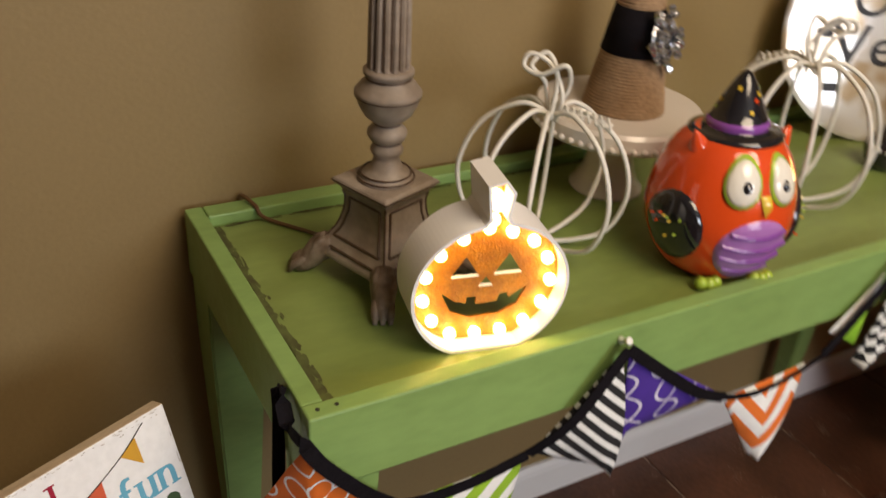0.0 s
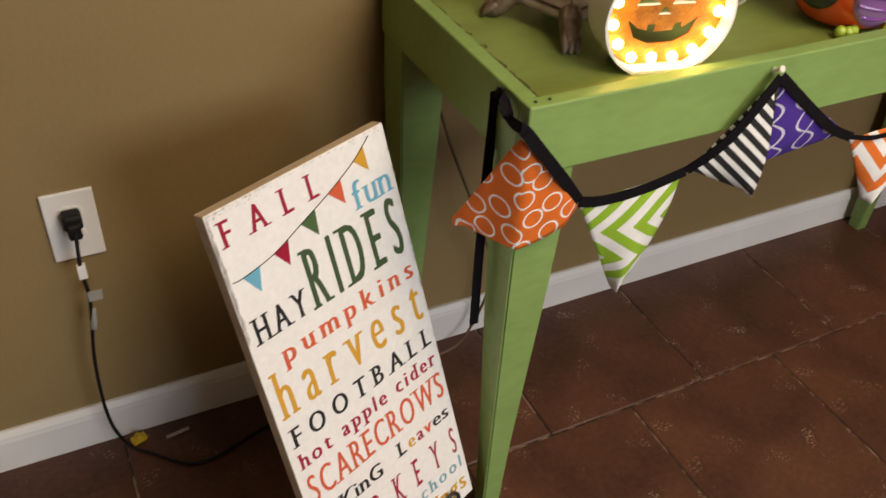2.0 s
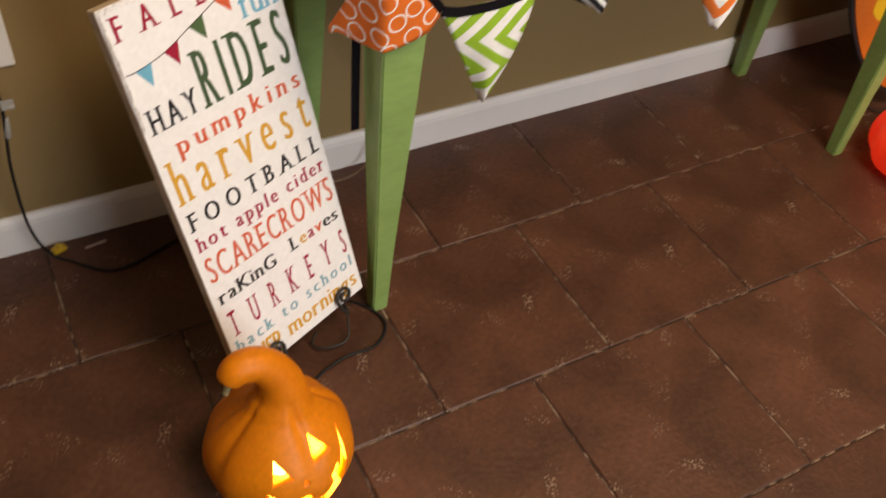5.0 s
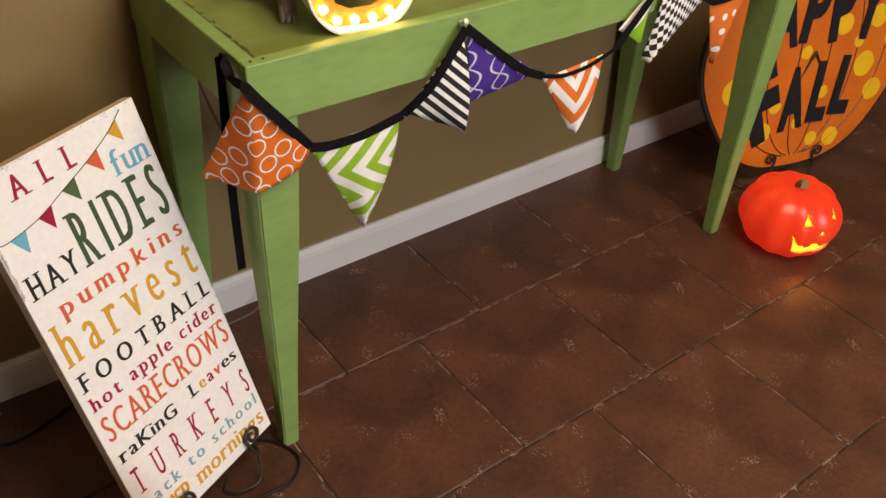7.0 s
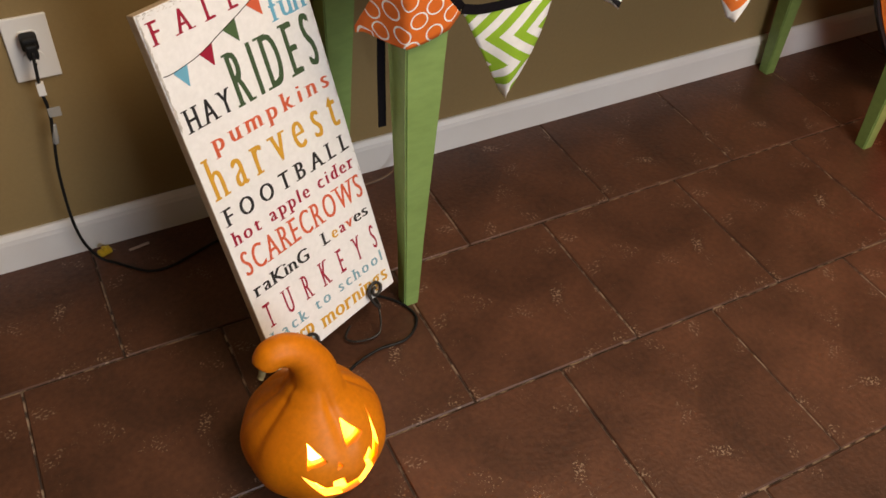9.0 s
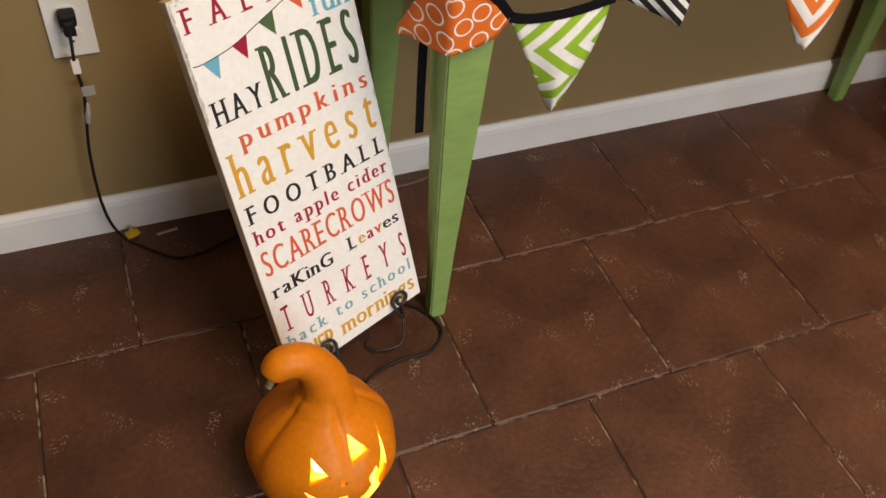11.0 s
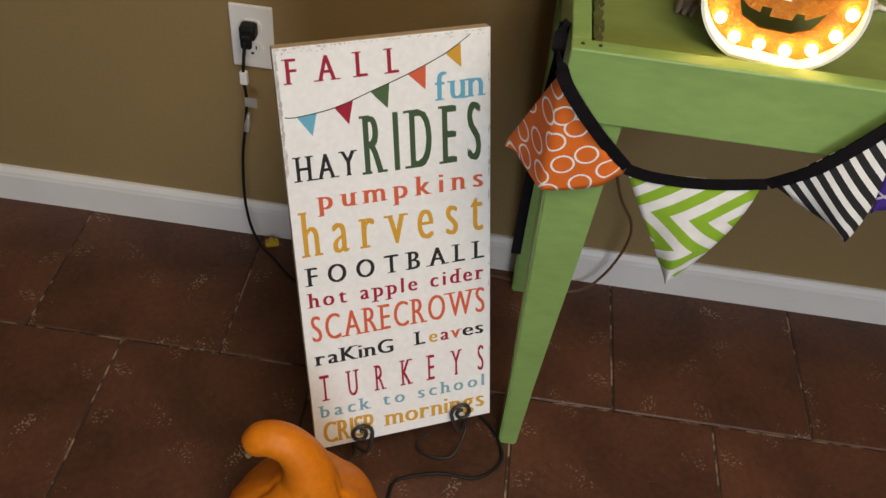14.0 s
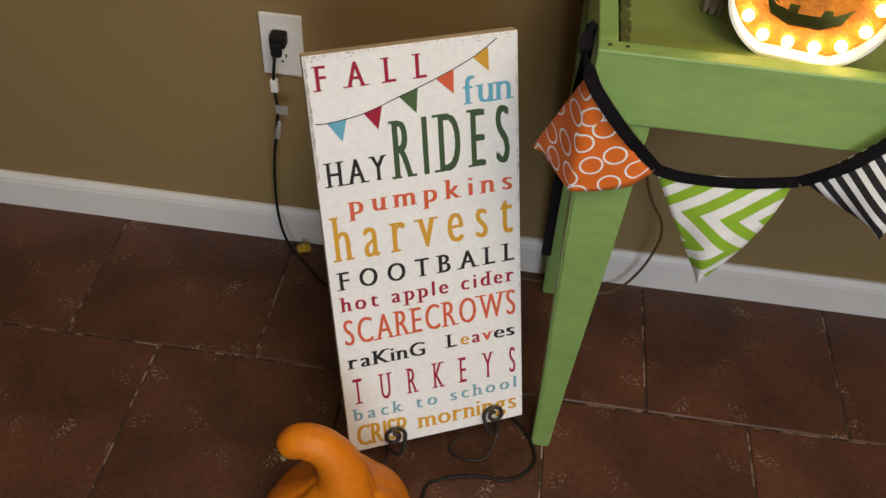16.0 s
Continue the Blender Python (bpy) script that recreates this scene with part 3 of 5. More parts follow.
# text, from, to, baseline, height of the sample letter, sample, gap, paint
WORDS = [
    ("FALL", 0.0138, 0.1528, 0.0455, 0.034, "H", 0.74, "crimson"),
    ("fun", 0.1984, 0.2626, 0.088, 0.0415, "b", 0.11, "sky"),
    ("RIDES", 0.1023, 0.2598, 0.1755, 0.086, "H", 0.17, "forest"),
    ("HAY", 0.0140, 0.0902, 0.173, 0.0365, "H", 0.24, "charcoal"),
    ("pumpkins", 0.0383, 0.2623, 0.2155, 0.0222, "x", 0.55, "coral"),
    ("harvest", 0.0132, 0.2624, 0.2815, 0.0745, "b", 0.24, "mustard"),
    ("FOOTBALL", 0.0139, 0.2639, 0.3255, 0.0298, "H", 0.46, "charcoal"),
    ("hot apple cider", 0.0126, 0.2628, 0.3595, 0.0255, "b", 0.24, "crimson"),
    ("SCARECROWS", 0.0116, 0.2643, 0.4150, 0.0445, "H", 0.12, "coral"),
    ("raKinG", 0.0133, 0.1255, 0.455, 0.0245, "H", 0.16, "charcoal"),
    ("L", 0.1593, 0.1735, 0.4515, 0.0240, "H", 0.0, "charcoal"),
    ("e", 0.1790, 0.1920, 0.4515, 0.0170, "x", 0.0, "mustard"),
    ("a", 0.1965, 0.2095, 0.4515, 0.0170, "x", 0.0, "crimson"),
    ("v", 0.2125, 0.2265, 0.4515, 0.0170, "x", 0.0, "coral"),
    ("es", 0.2300, 0.2625, 0.4515, 0.0170, "x", 0.15, "charcoal"),
    ("TURKEYS", 0.0149, 0.2626, 0.5180, 0.0480, "H", 0.56, "crimson"),
    ("back to school", 0.0117, 0.2634, 0.547, 0.0235, "b", 0.30, "slate"),
    ("CRISP", 0.0127, 0.0888, 0.5945, 0.040, "H", 0.03, "mustard"),
    ("mornings", 0.1071, 0.2632, 0.5855, 0.0235, "x", 0.15, "mustard"),
]


def broad_nib(bm, reach):
    """Thickens upright strokes alone: the letter is laid down again a little to either side, as a broad pen would."""
    me = bpy.data.meshes.new("stroke")
    bm.to_mesh(me)
    for v in bm.verts:
        v.co.z = 1.0 if v.co.z > 0 else 0.0
    for k, step in enumerate((-reach, reach)):
        old = set(bm.verts)
        bm.from_mesh(me)
        for v in bm.verts:
            if v not in old:
                v.co = Vector((v.co.x + step, v.co.y - 0.12 * step, 0.96 - 0.04 * k if v.co.z > 0 else 0.0))
    bpy.data.meshes.remove(me)
    lo = min(v.co.x for v in bm.verts)
    for v in bm.verts:
        v.co.x -= lo
    return bm


def spaced(text, u0, u1, base, cap, sample, gap):
    """Each letter with its serifs, set apart by gap times the height, together as wide as u0..u1."""
    high = {"H": 0.729, "b": 0.76, "x": 0.547}[sample]
    k = cap / high
    heavy = 0.048 if text in ("RIDES", "CRISP") else 0.038 if cap < 0.037 else 0.028
    glyphs = [None if ch == " " else broad_nib(lettering(ch, 0.0, 0.0, 0.0, cap, sample, bold=-0.012, raw=True), heavy) for ch in text]
    widths = [0.30 * cap if g is None else k * max(v.co.x for v in g.verts) for g in glyphs]
    squeeze = ((u1 - u0) - gap * cap * (len(text) - 1)) / sum(widths)
    u = u0
    for ch, g, w in zip(text, glyphs, widths):
        if g is not None:
            lo, hi = min(v.co.y for v in g.verts) * k, max(v.co.y for v in g.verts) * k
            for v in g.verts:
                v.co = Vector((u + v.co.x * k * squeeze, -base + v.co.y * k, 0.0002 + v.co.z * 0.0005))
            stems = len(SERIFS.get(ch, ()))
            half, th = min(0.19 * cap, (0.34, 0.34, 0.24, 0.15)[stems] * w * squeeze + 0.0006), 0.034 * cap + 0.0003
            for x, top, foot in SERIFS.get(ch, ()):
                c = u + x * w * squeeze
                for on, z in ((top, hi - th), (foot, lo)):
                    if on:
                        box(g, c - half, c + half, -base + z, -base + z + th, 0.0002, 0.0008)
            yield ch, g
        u += w * squeeze + gap * cap


def sign_board():
    t = thing("sign_board", "white wooden board with colourful autumn words leaning on an easel", "sign", BOARD_MAT)
    bm = boxed(0, BW, -BH, 0, -0.019, 0.0, 0.0016, 2)
    for f in bm.faces:
        f.material_index = 0 if f.normal.z > 0.5 else 1
    part("board", lay(bm), [SIGN_WHITE, WOOD_EDGE], t)
    # worn patches where the white paint has rubbed off along the upper edges
    bm = bmesh.new()
    rnd = random.Random(4)
    for i in range(230):
        side = rnd.random()
        if side < 0.5:
            u, v, w, h = rnd.uniform(0.003, BW - 0.01) if rnd.random() < 0.5 else abs(rnd.gauss(0.03, 0.03)) + 0.003, rnd.uniform(0.0012, 0.003) if rnd.random() < 0.7 else rnd.uniform(0.003, 0.008), rnd.uniform(0.0006, 0.0028), rnd.uniform(0.0004, 0.0012)
        elif side < 0.85:
            u, v, w, h = rnd.uniform(0.0012, 0.0045), rnd.uniform(0.003, 0.16), rnd.uniform(0.0006, 0.0016), rnd.uniform(0.002, 0.012)
        else:
            u, v, w, h = BW - rnd.uniform(0.002, 0.004), rnd.uniform(0.003, 0.5), rnd.uniform(0.0005, 0.0012), rnd.uniform(0.002, 0.01)
        n = 9
        bm.faces.new([bm.verts.new((u + w * rnd.uniform(0.4, 1) * math.cos(2 * math.pi * k / n), -v + h * rnd.uniform(0.4, 1) * math.sin(2 * math.pi * k / n), 0.00025 + 0.00001 * i)) for k in range(n)])
    tagged(part("worn_edge", lay(bm), WORN, t, "grey rubbed-off paint along the edge"), kind="stuff")
    for text, u0, u1, base, cap, sample, gap, ink in WORDS:
        u0, u1, base, cap = u0 * SU, u1 * SU, base * SV, cap * SV
        for ch, bm in spaced(text, u0, u1, base, cap, sample, gap):
            part("letter", lay(bm), INKS[ink], t, ink + " painted letter")
    string = spline([(0.0072, -0.086, 0.0008), (0.0215, -0.0872, 0.0008), (0.0681, -0.0812, 0.0008), (0.1158, -0.0655, 0.0008), (0.1649, -0.0486, 0.0008), (0.2129, -0.0283, 0.0008), (0.2469, -0.007, 0.0008)], 6)
    part("painted_string", lay(tube(string, 0.0006, 5)), INKS["charcoal"], t)
    for ink, tri in (("sky", ((0.0219, 0.0878), (0.0465, 0.0841), (0.039, 0.114))), ("crimson", ((0.0687, 0.0805), (0.093, 0.0735), (0.0859, 0.1044))),
                     ("green", ((0.116, 0.0662), (0.1402, 0.0582), (0.1366, 0.0898))), ("coral", ((0.1643, 0.0488), (0.188, 0.0401), (0.1869, 0.0712))),
                     ("mustard", ((0.2136, 0.0276), (0.2342, 0.0171), (0.2349, 0.0479)))):
        bm = bmesh.new()
        lo = [bm.verts.new((u, -v, 0.0002)) for u, v in tri]
        hi = [bm.verts.new((u, -v, 0.0009)) for u, v in tri]
        bm.faces.new(hi), bm.faces.new(list(reversed(lo)))
        for i in range(3):
            bm.faces.new((lo[i], lo[(i + 1) % 3], hi[(i + 1) % 3], hi[i]))
        bmesh.ops.recalc_face_normals(bm, faces=bm.faces)
        part("painted_pennant", lay(bm), INKS[ink], t, ink + " painted pennant")


sign_board()


def spiral(centre, across, up, r0, r1, turns, start):
    """Points of a flat spiral from radius r0 to r1."""
    n = int(16 * turns)
    return [centre + (r0 + (r1 - r0) * i / n) * (math.cos(start + 2 * math.pi * turns * i / n) * across + math.sin(start + 2 * math.pi * turns * i / n) * up) for i in range(n + 1)]


def iron_easel(name, base, right, back, up, us, label, ledge):
    """A wrought iron plate easel: scrolled hooks in front, a lip under the board, uprights and a rear leg."""
    t = thing(name, label, "easel", Matrix.Translation(base))
    front = -back
    for u, flip in us:
        c = right * u + front * 0.007 + up * 0.018
        curl = spiral(c, right * flip, up, 0.0046, 0.0172, 1.3, math.pi - 2.6 * math.pi)
        tail = [curl[-1], right * (u - 0.012 * flip) + front * 0.010 - up * 0.004, right * (u - 0.002 * flip) + front * 0.006 - up * 0.017, right * (u + 0.012 * flip) + back * 0.02 - up * 0.015]
        part("scroll_hook", tube(curl + spline(tail, 5)[1:], 0.003, 7), BLACK_IRON, t, smooth=True)
        ground = -base.z + 0.003
        p = right * (u + 0.012 * flip) + back * 0.02 - up * 0.015
        q = Vector((p.x, p.y, ground)) - right * 0.03 + front * 0.03
        loop = [p, p + Vector((0, 0, (ground - p.z) * 0.5)) + front * 0.012, q + front * 0.012, q - right * 0.035 + back * 0.005, q - right * 0.045 + back * 0.03 + Vector((0, 0, 0.006)), q - right * 0.02 + back * 0.045 + Vector((0, 0, 0.012))]
        part("foot_scroll", tube(spline(loop, 8), 0.0021, 7), BLACK_IRON, t, smooth=True)
        part("upright", tube(spline([p, right * u * 0.9 + right * 0.02 + back * 0.03 + up * 0.15, right * (us[0][0] + us[1][0]) / 2 + back * 0.032 + up * ledge], 8), 0.0026, 7), BLACK_IRON, t, smooth=True)
    mid = right * (us[0][0] + us[1][0]) / 2
    heel = mid + back * 0.16
    heel.z = -base.z + 0.003
    part("rear_leg", tube(spline([mid + back * 0.032 + up * ledge, mid + back * 0.07 + up * ledge * 0.45, heel], 8), 0.0026, 7), BLACK_IRON, t, smooth=True)
    part("crossbar", tube([right * us[0][0] + back * 0.024 - up * 0.01, right * us[1][0] + back * 0.024 - up * 0.01], 0.0026, 7), BLACK_IRON, t, smooth=True)
    return t


iron_easel("iron_easel", TL + BDOWN * BH, BRIGHT, -BOUT, -BDOWN, ((0.068, -1), (0.226, 1)), "black wrought iron easel with scrolled hooks", 0.30)

# ---- carved gourd, wall outlet, cords ----
def carve(bm, cutters, fuse=0.0):
    """Cuts the closed meshes in cutters out of bm, after fusing its shells into one skin of that grain; returns a bmesh."""
    deps_obs = []
    me = bpy.data.meshes.new("carving")
    bmesh.ops.recalc_face_normals(bm, faces=bm.faces)
    bm.to_mesh(me)
    bm.free()
    ob = new("carving", me)
    deps_obs.append(ob)
    if fuse:
        skin = ob.modifiers.new("skin", "REMESH")
        skin.mode, skin.voxel_size = "VOXEL", fuse
        ease = ob.modifiers.new("ease", "SMOOTH")
        ease.factor, ease.iterations = 0.5, 14
    for cut in cutters:
        cm = bpy.data.meshes.new("cut")
        bmesh.ops.recalc_face_normals(cut, faces=cut.faces)
        cut.to_mesh(cm)
        cut.free()
        co = new("cut", cm)
        deps_obs.append(co)
        mod = ob.modifiers.new("cut", "BOOLEAN")
        mod.operation, mod.object, mod.solver = "DIFFERENCE", co, "EXACT"
    bpy.context.view_layer.update()
    done = bpy.data.meshes.new_from_object(ob.evaluated_get(bpy.context.evaluated_depsgraph_get()))
    for o in deps_obs:
        m = o.data
        bpy.data.objects.remove(o)
        bpy.data.meshes.remove(m)
    out = bmesh.new()
    out.from_mesh(done)
    bpy.data.meshes.remove(done)
    return out


def prism(outline, m, depth):
    """A prism along local y from an (x, z) outline, placed by m."""
    bm = slab(outline, depth)
    bm.transform(m)
    return bm


MOUTH = [(-0.062, 0.012), (-0.048, 0.004), (-0.040, -0.006), (-0.028, -0.010), (-0.027, -0.002), (-0.010, -0.003), (-0.010, -0.014), (0.012, -0.014), (0.026, -0.009), (0.027, 0.001), (0.042, 0.004), (0.043, -0.003), (0.056, 0.008), (0.066, 0.024),
         (0.058, -0.008), (0.040, -0.026), (0.012, -0.034), (-0.018, -0.033), (-0.044, -0.020)]


def carved_gourd():
    t = thing("carved_gourd", "carved orange crook-neck gourd lantern glowing on the tiled floor", "jack-o-lantern", pose(-0.046, -0.635, 0, 0, 0, 8))
    prof = [(0.0, 0.004), (0.035, 0.0), (0.070, 0.010), (0.096, 0.035), (0.108, 0.068), (0.109, 0.095), (0.100, 0.122), (0.083, 0.146), (0.064, 0.166), (0.048, 0.182), (0.034, 0.196), (0.015, 0.202)]
    prof[0] = (0.006, 0.003)
    bm = lathe(smooth_profile(prof), 72, squash=lambda a, r, z: r * (1 + 0.012 * math.cos(9 * a) * min(1, max(0, (0.2 - z) / 0.1)) + 0.02 * math.sin(a + 1)))
    # the crook: a tapering neck that bends over
    for v in bm.verts:
        s = max(0, v.co.z - 0.13) / 0.09
        v.co += Vector((0.006 * s * s, 0.006 * s, 0))
    hook = spline([(0.0, 0.001, 0.122), (0.004, 0.003, 0.150), (0.009, 0.005, 0.180), (0.013, 0.007, 0.208), (0.008, 0.010, 0.238), (-0.006, 0.014, 0.264), (-0.026, 0.017, 0.277), (-0.045, 0.018, 0.276), (-0.058, 0.017, 0.262)], 6)
    n = len(hook)
    sizes = (0.086, 0.071, 0.049, 0.037, 0.030, 0.0255, 0.0240, 0.0225, 0.018)
    radii = [sizes[min(i // 6, 7)] + (sizes[min(i // 6 + 1, 8)] - sizes[min(i // 6, 7)]) * (i % 6) / 6 for i in range(n - 1)] + [0.014]
    neck = tube(hook, radii, 32)
    face = [prism([(x * 1.02, z * 1.55) for x, z in MOUTH], pose(0.004, -0.2, 0.106, 0, -7, 0), 0.19),
            prism([(-0.044, 0.108), (-0.014, 0.110), (-0.027, 0.136)], pose(0.005, -0.2, 0.024, 0, -7, 0), 0.19),
            prism([(0.020, 0.109), (0.052, 0.110), (0.031, 0.141)], pose(0.005, -0.2, 0.024, 0, -7, 0), 0.19),
            prism([(-0.002, 0.096), (0.009, 0.096), (0.005, 0.105)], pose(0, -0.2, 0.021, 0, -7, 0), 0.19)]
    cavity = lathe([(0.005, 0.012), (0.06, 0.016), (0.085, 0.04), (0.094, 0.07), (0.094, 0.095), (0.085, 0.125), (0.066, 0.150), (0.04, 0.166), (0.005, 0.172)], 40)
    root = bpy.data.meshes.new("root")
    neck.to_mesh(root)
    neck.free()
    bm.from_mesh(root)
    bpy.data.meshes.remove(root)
    body = carve(bm, [cavity] + face, 0.0032)
    # furrows that run from the neck down over the shoulder
    for v in body.verts:
        x, y, z = v.co.x - 0.008, v.co.y - 0.005, v.co.z
        r = math.hypot(x, y)
        if r > 0.012 and 0.10 < z < 0.225:
            window = math.sin(math.pi * (z - 0.10) / 0.125)
            a = math.atan2(y, x)
            furrow = max(0.0, math.cos(4.5 * a + 0.6 * math.sin(2 * a) + 0.8)) ** 8 + 0.7 * max(0.0, math.cos(3.5 * a - 1.1)) ** 10
            cut = -0.0045 * window * furrow
            v.co.x, v.co.y = v.co.x + cut * x / r, v.co.y + cut * y / r
    for f in body.faces:
        c = f.calc_center_median()
        f.smooth = True
        f.material_index = 0
    for f in body.faces:
        c = f.calc_center_median()
        inward = f.normal.dot(Vector((c.x, c.y, 0)).normalized() if Vector((c.x, c.y)).length > 0.001 else Vector((0, 0, 1)))
        r = Vector((c.x, c.y)).length
        if inward < -0.05 and 0.014 < c.z < 0.172 and r < 0.105 or c.z < 0.14 and r > 0.03 and abs(inward) < 0.25 and abs(f.normal.z) < 0.97 and c.y < -0.05:
            f.material_index = 1
            f.smooth = False
    part("body", body, [ORANGE_GOURD, FLESH_LIT_INSIDE], t)
    part("stem_stub", tube(spline([(-0.057, 0.017, 0.264), (-0.061, 0.016, 0.247), (-0.065, 0.015, 0.242)], 4), [0.0052] * 4 + [0.005, 0.0048, 0.005, 0.0054, 0.005], 10), STEM_DRY, t)
    part("candle_bulb", lathe([(0.004, 0.018), (0.016, 0.02), (0.018, 0.04), (0.014, 0.062), (0.004, 0.07)], 16), GLOW_YELLOW, t, "glowing yellow bulb inside", smooth=True)
    d = bpy.data.lights.new("gourd_bulb_light", "POINT")
    d.energy, d.color, d.shadow_soft_size = 6.0, (1.0, 0.66, 0.22), 0.02
    lamp = new("gourd_bulb_light", d)
    lamp.location = (-0.04, -0.635, 0.095)


carved_gourd()


def wall_outlet():
    t = thing("wall_outlet", "white duplex outlet plate on the tan wall", "outlet", pose(-0.263, 0, 0.443))
    bm = boxed(-0.035, 0.035, -0.006, 0.0, -0.057, 0.057, 0.0024, 3)
    part("cover_plate", bm, WHITE_PLASTIC, t)
    for z in (0.0195, -0.0195):
        n = 24
        outline = [(0.0172 * math.cos(2 * math.pi * i / n), z + max(-0.0135, min(0.0135, 0.0172 * math.sin(2 * math.pi * i / n)))) for i in range(n)]
        bm = slab(outline, 0.004)
        bm.transform(Matrix.Translation((0, -0.0085, 0)))
        part("receptacle", bm, WHITE_PLASTIC, t)
        # slots and ground hole are black blocks; the hollows' shade is their colour
        for x, h in ((-0.0065, 0.0042), (0.0065, 0.0034)):
            part("slot", boxed(x - 0.0011, x + 0.0011, -0.0092, -0.008, z + 0.003 - h, z + 0.003 + h), BLACK_RUBBER, t)
        part("ground_hole", boxed(-0.0024, 0.0024, -0.0092, -0.008, z - 0.010, z - 0.006, 0.001), BLACK_RUBBER, t)
    part("screw", lathe([(0.003, 0), (0.0028, 0.0012)], 12), SILVER, t).matrix_local = pose(0, -0.006, 0, 90)


wall_outlet()


def power_cord():
    t = thing("power_cord", "black power cord plugged into the outlet and trailing on the floor", "cord", pose(0, 0, 0))
    bm = boxed(-0.013, 0.013, -0.034, -0.0095, -0.010, 0.014, 0.005, 3)
    box(bm, -0.009, 0.009, -0.043, -0.032, -0.02, 0.006, 0.004, 2)
    plug = part("plug", bm, BLACK_RUBBER, t, "black moulded plug")
    plug.matrix_local = pose(-0.263, 0, 0.4625)
    pts = [(-0.263, -0.044, 0.457), (-0.266, -0.050, 0.425), (-0.268, -0.052, 0.395), (-0.266, -0.052, 0.350), (-0.272, -0.053, 0.300), (-0.281, -0.054, 0.235), (-0.285, -0.055, 0.16), (-0.284, -0.054, 0.10), (-0.276, -0.054, 0.05), (-0.258, -0.058, 0.012),
           (-0.235, -0.072, 0.004), (-0.185, -0.118, 0.004), (-0.14, -0.122, 0.004), (-0.095, -0.108, 0.004), (-0.02, -0.09, 0.004), (0.10, -0.11, 0.004)]
    part("cable", tube(spline(pts, 8), 0.0027, 8), BLACK_RUBBER, t, smooth=True)
    part("strain_label", boxed(-0.273, -0.261, -0.056, -0.047, 0.385, 0.408, 0.001), WHITE_PLASTIC, t, "white paper label on the cord")
    part("clear_tag", boxed(-0.268, -0.248, -0.0555, -0.0545, 0.342, 0.360), CLEAR_TAPE, t, "clear plastic tag")
    part("inline_connector", lathe([(0.003, 0), (0.006, 0.004), (0.005, 0.022), (0.0035, 0.036), (0.003, 0.04)], 12), CLEAR_TAPE, t, "clear inline connector", smooth=True).matrix_local = pose(-0.2715, -0.0525, 0.287, 0, 10, 0)


power_cord()


def floor_bits():
    bm = boxed(-0.013, 0.013, -0.008, 0.008, 0, 0.010, 0.003, 2)
    box(bm, -0.004, 0.004, -0.006, 0.006, 0.007, 0.017, 0.002, 1)
    tagged(mesh_object("yellow_clip", bm, YELLOW), "small yellow plastic clip lying by the baseboard", "clip").matrix_world = pose(-0.248, -0.034, 0, 0, 0, 20)
    bm = boxed(-0.020, 0.020, -0.0035, 0.0035, 0, 0.0012, 0.0004, 1)
    for v in bm.verts:
        v.co.z += 0.004 * (v.co.x / 0.024) ** 2
    tagged(mesh_object("paper_tag", bm, FADED_PAPER), "crumpled faded paper tag on the tiles", "tag").matrix_world = pose(-0.185, -0.045, 0, 0, 0, 8)
    t = thing("floor_cord", "thin black cord running from the gourd to the table leg", "cord", pose(0, 0, 0))
    pts = [(0.055, -0.585, 0.004), (0.060, -0.53, 0.004), (0.070, -0.497, 0.004), (0.13, -0.475, 0.004), (0.187, -0.474, 0.004), (0.220, -0.450, 0.004), (0.228, -0.420, 0.004), (0.205, -0.375, 0.004), (0.15, -0.33, 0.004), (0.04, -0.25, 0.004), (-0.04, -0.14, 0.004)]
    part("cable", tube(spline(pts, 8), 0.0026, 8), BLACK_RUBBER, t, smooth=True)
    t = thing("lamp_cord", "brown lamp cord draped over the table and down to the baseboard", "cord", pose(0, 0, 0))
    pts = [(0.356, -0.155, TOP + 0.004), (0.326, -0.105, TOP + 0.003), (0.286, -0.057, TOP + 0.006), (0.279, -0.039, TZ + 0.003), (0.269, -0.010, TZ + 0.002), (0.269, -0.006, 0.71), (0.285, -0.0035, 0.6), (0.31, -0.03, 0.48), (0.335, -0.08, 0.38), (0.360, -0.095, 0.30), (0.398, -0.07, 0.22), (0.405, -0.055, 0.15), (0.385, -0.045, 0.06), (0.345, -0.05, 0.012), (0.27, -0.05, 0.004), (0.18, -0.035, 0.004), (0.02, -0.04, 0.004)]
    part("cable", tube(spline(pts, 8), 0.0026, 8), BROWN_CORD, t, smooth=True)


floor_bits()

# ---- bunting along the table ----
def ribbon(points, width, thick=0.0016):
    """A flat band along points, its width across the path in the upright plane."""
    pts = [Vector(p) for p in points]
    bm = bmesh.new()
    rings = []
    for i, p in enumerate(pts):
        d = (pts[min(i + 1, len(pts) - 1)] - pts[max(i - 1, 0)]).normalized()
        out = Vector((0, -1, 0)) if abs(d.y) < 0.9 else Vector((-1, 0, 0))
        side = d.cross(out).normalized()
        out = side.cross(d).normalized()
        rings.append([bm.verts.new(p + side * a * width / 2 + out * b * thick / 2) for a, b in ((-1, -1), (1, -1), (1, 1), (-1, 1))])
    for lo, hi in zip(rings, rings[1:]):
        for k in range(4):
            bm.faces.new((lo[k], lo[(k + 1) % 4], hi[(k + 1) % 4], hi[k]))
    bm.faces.new(rings[0]), bm.faces.new(list(reversed(rings[-1])))
    bmesh.ops.recalc_face_normals(bm, faces=bm.faces)
    return bm


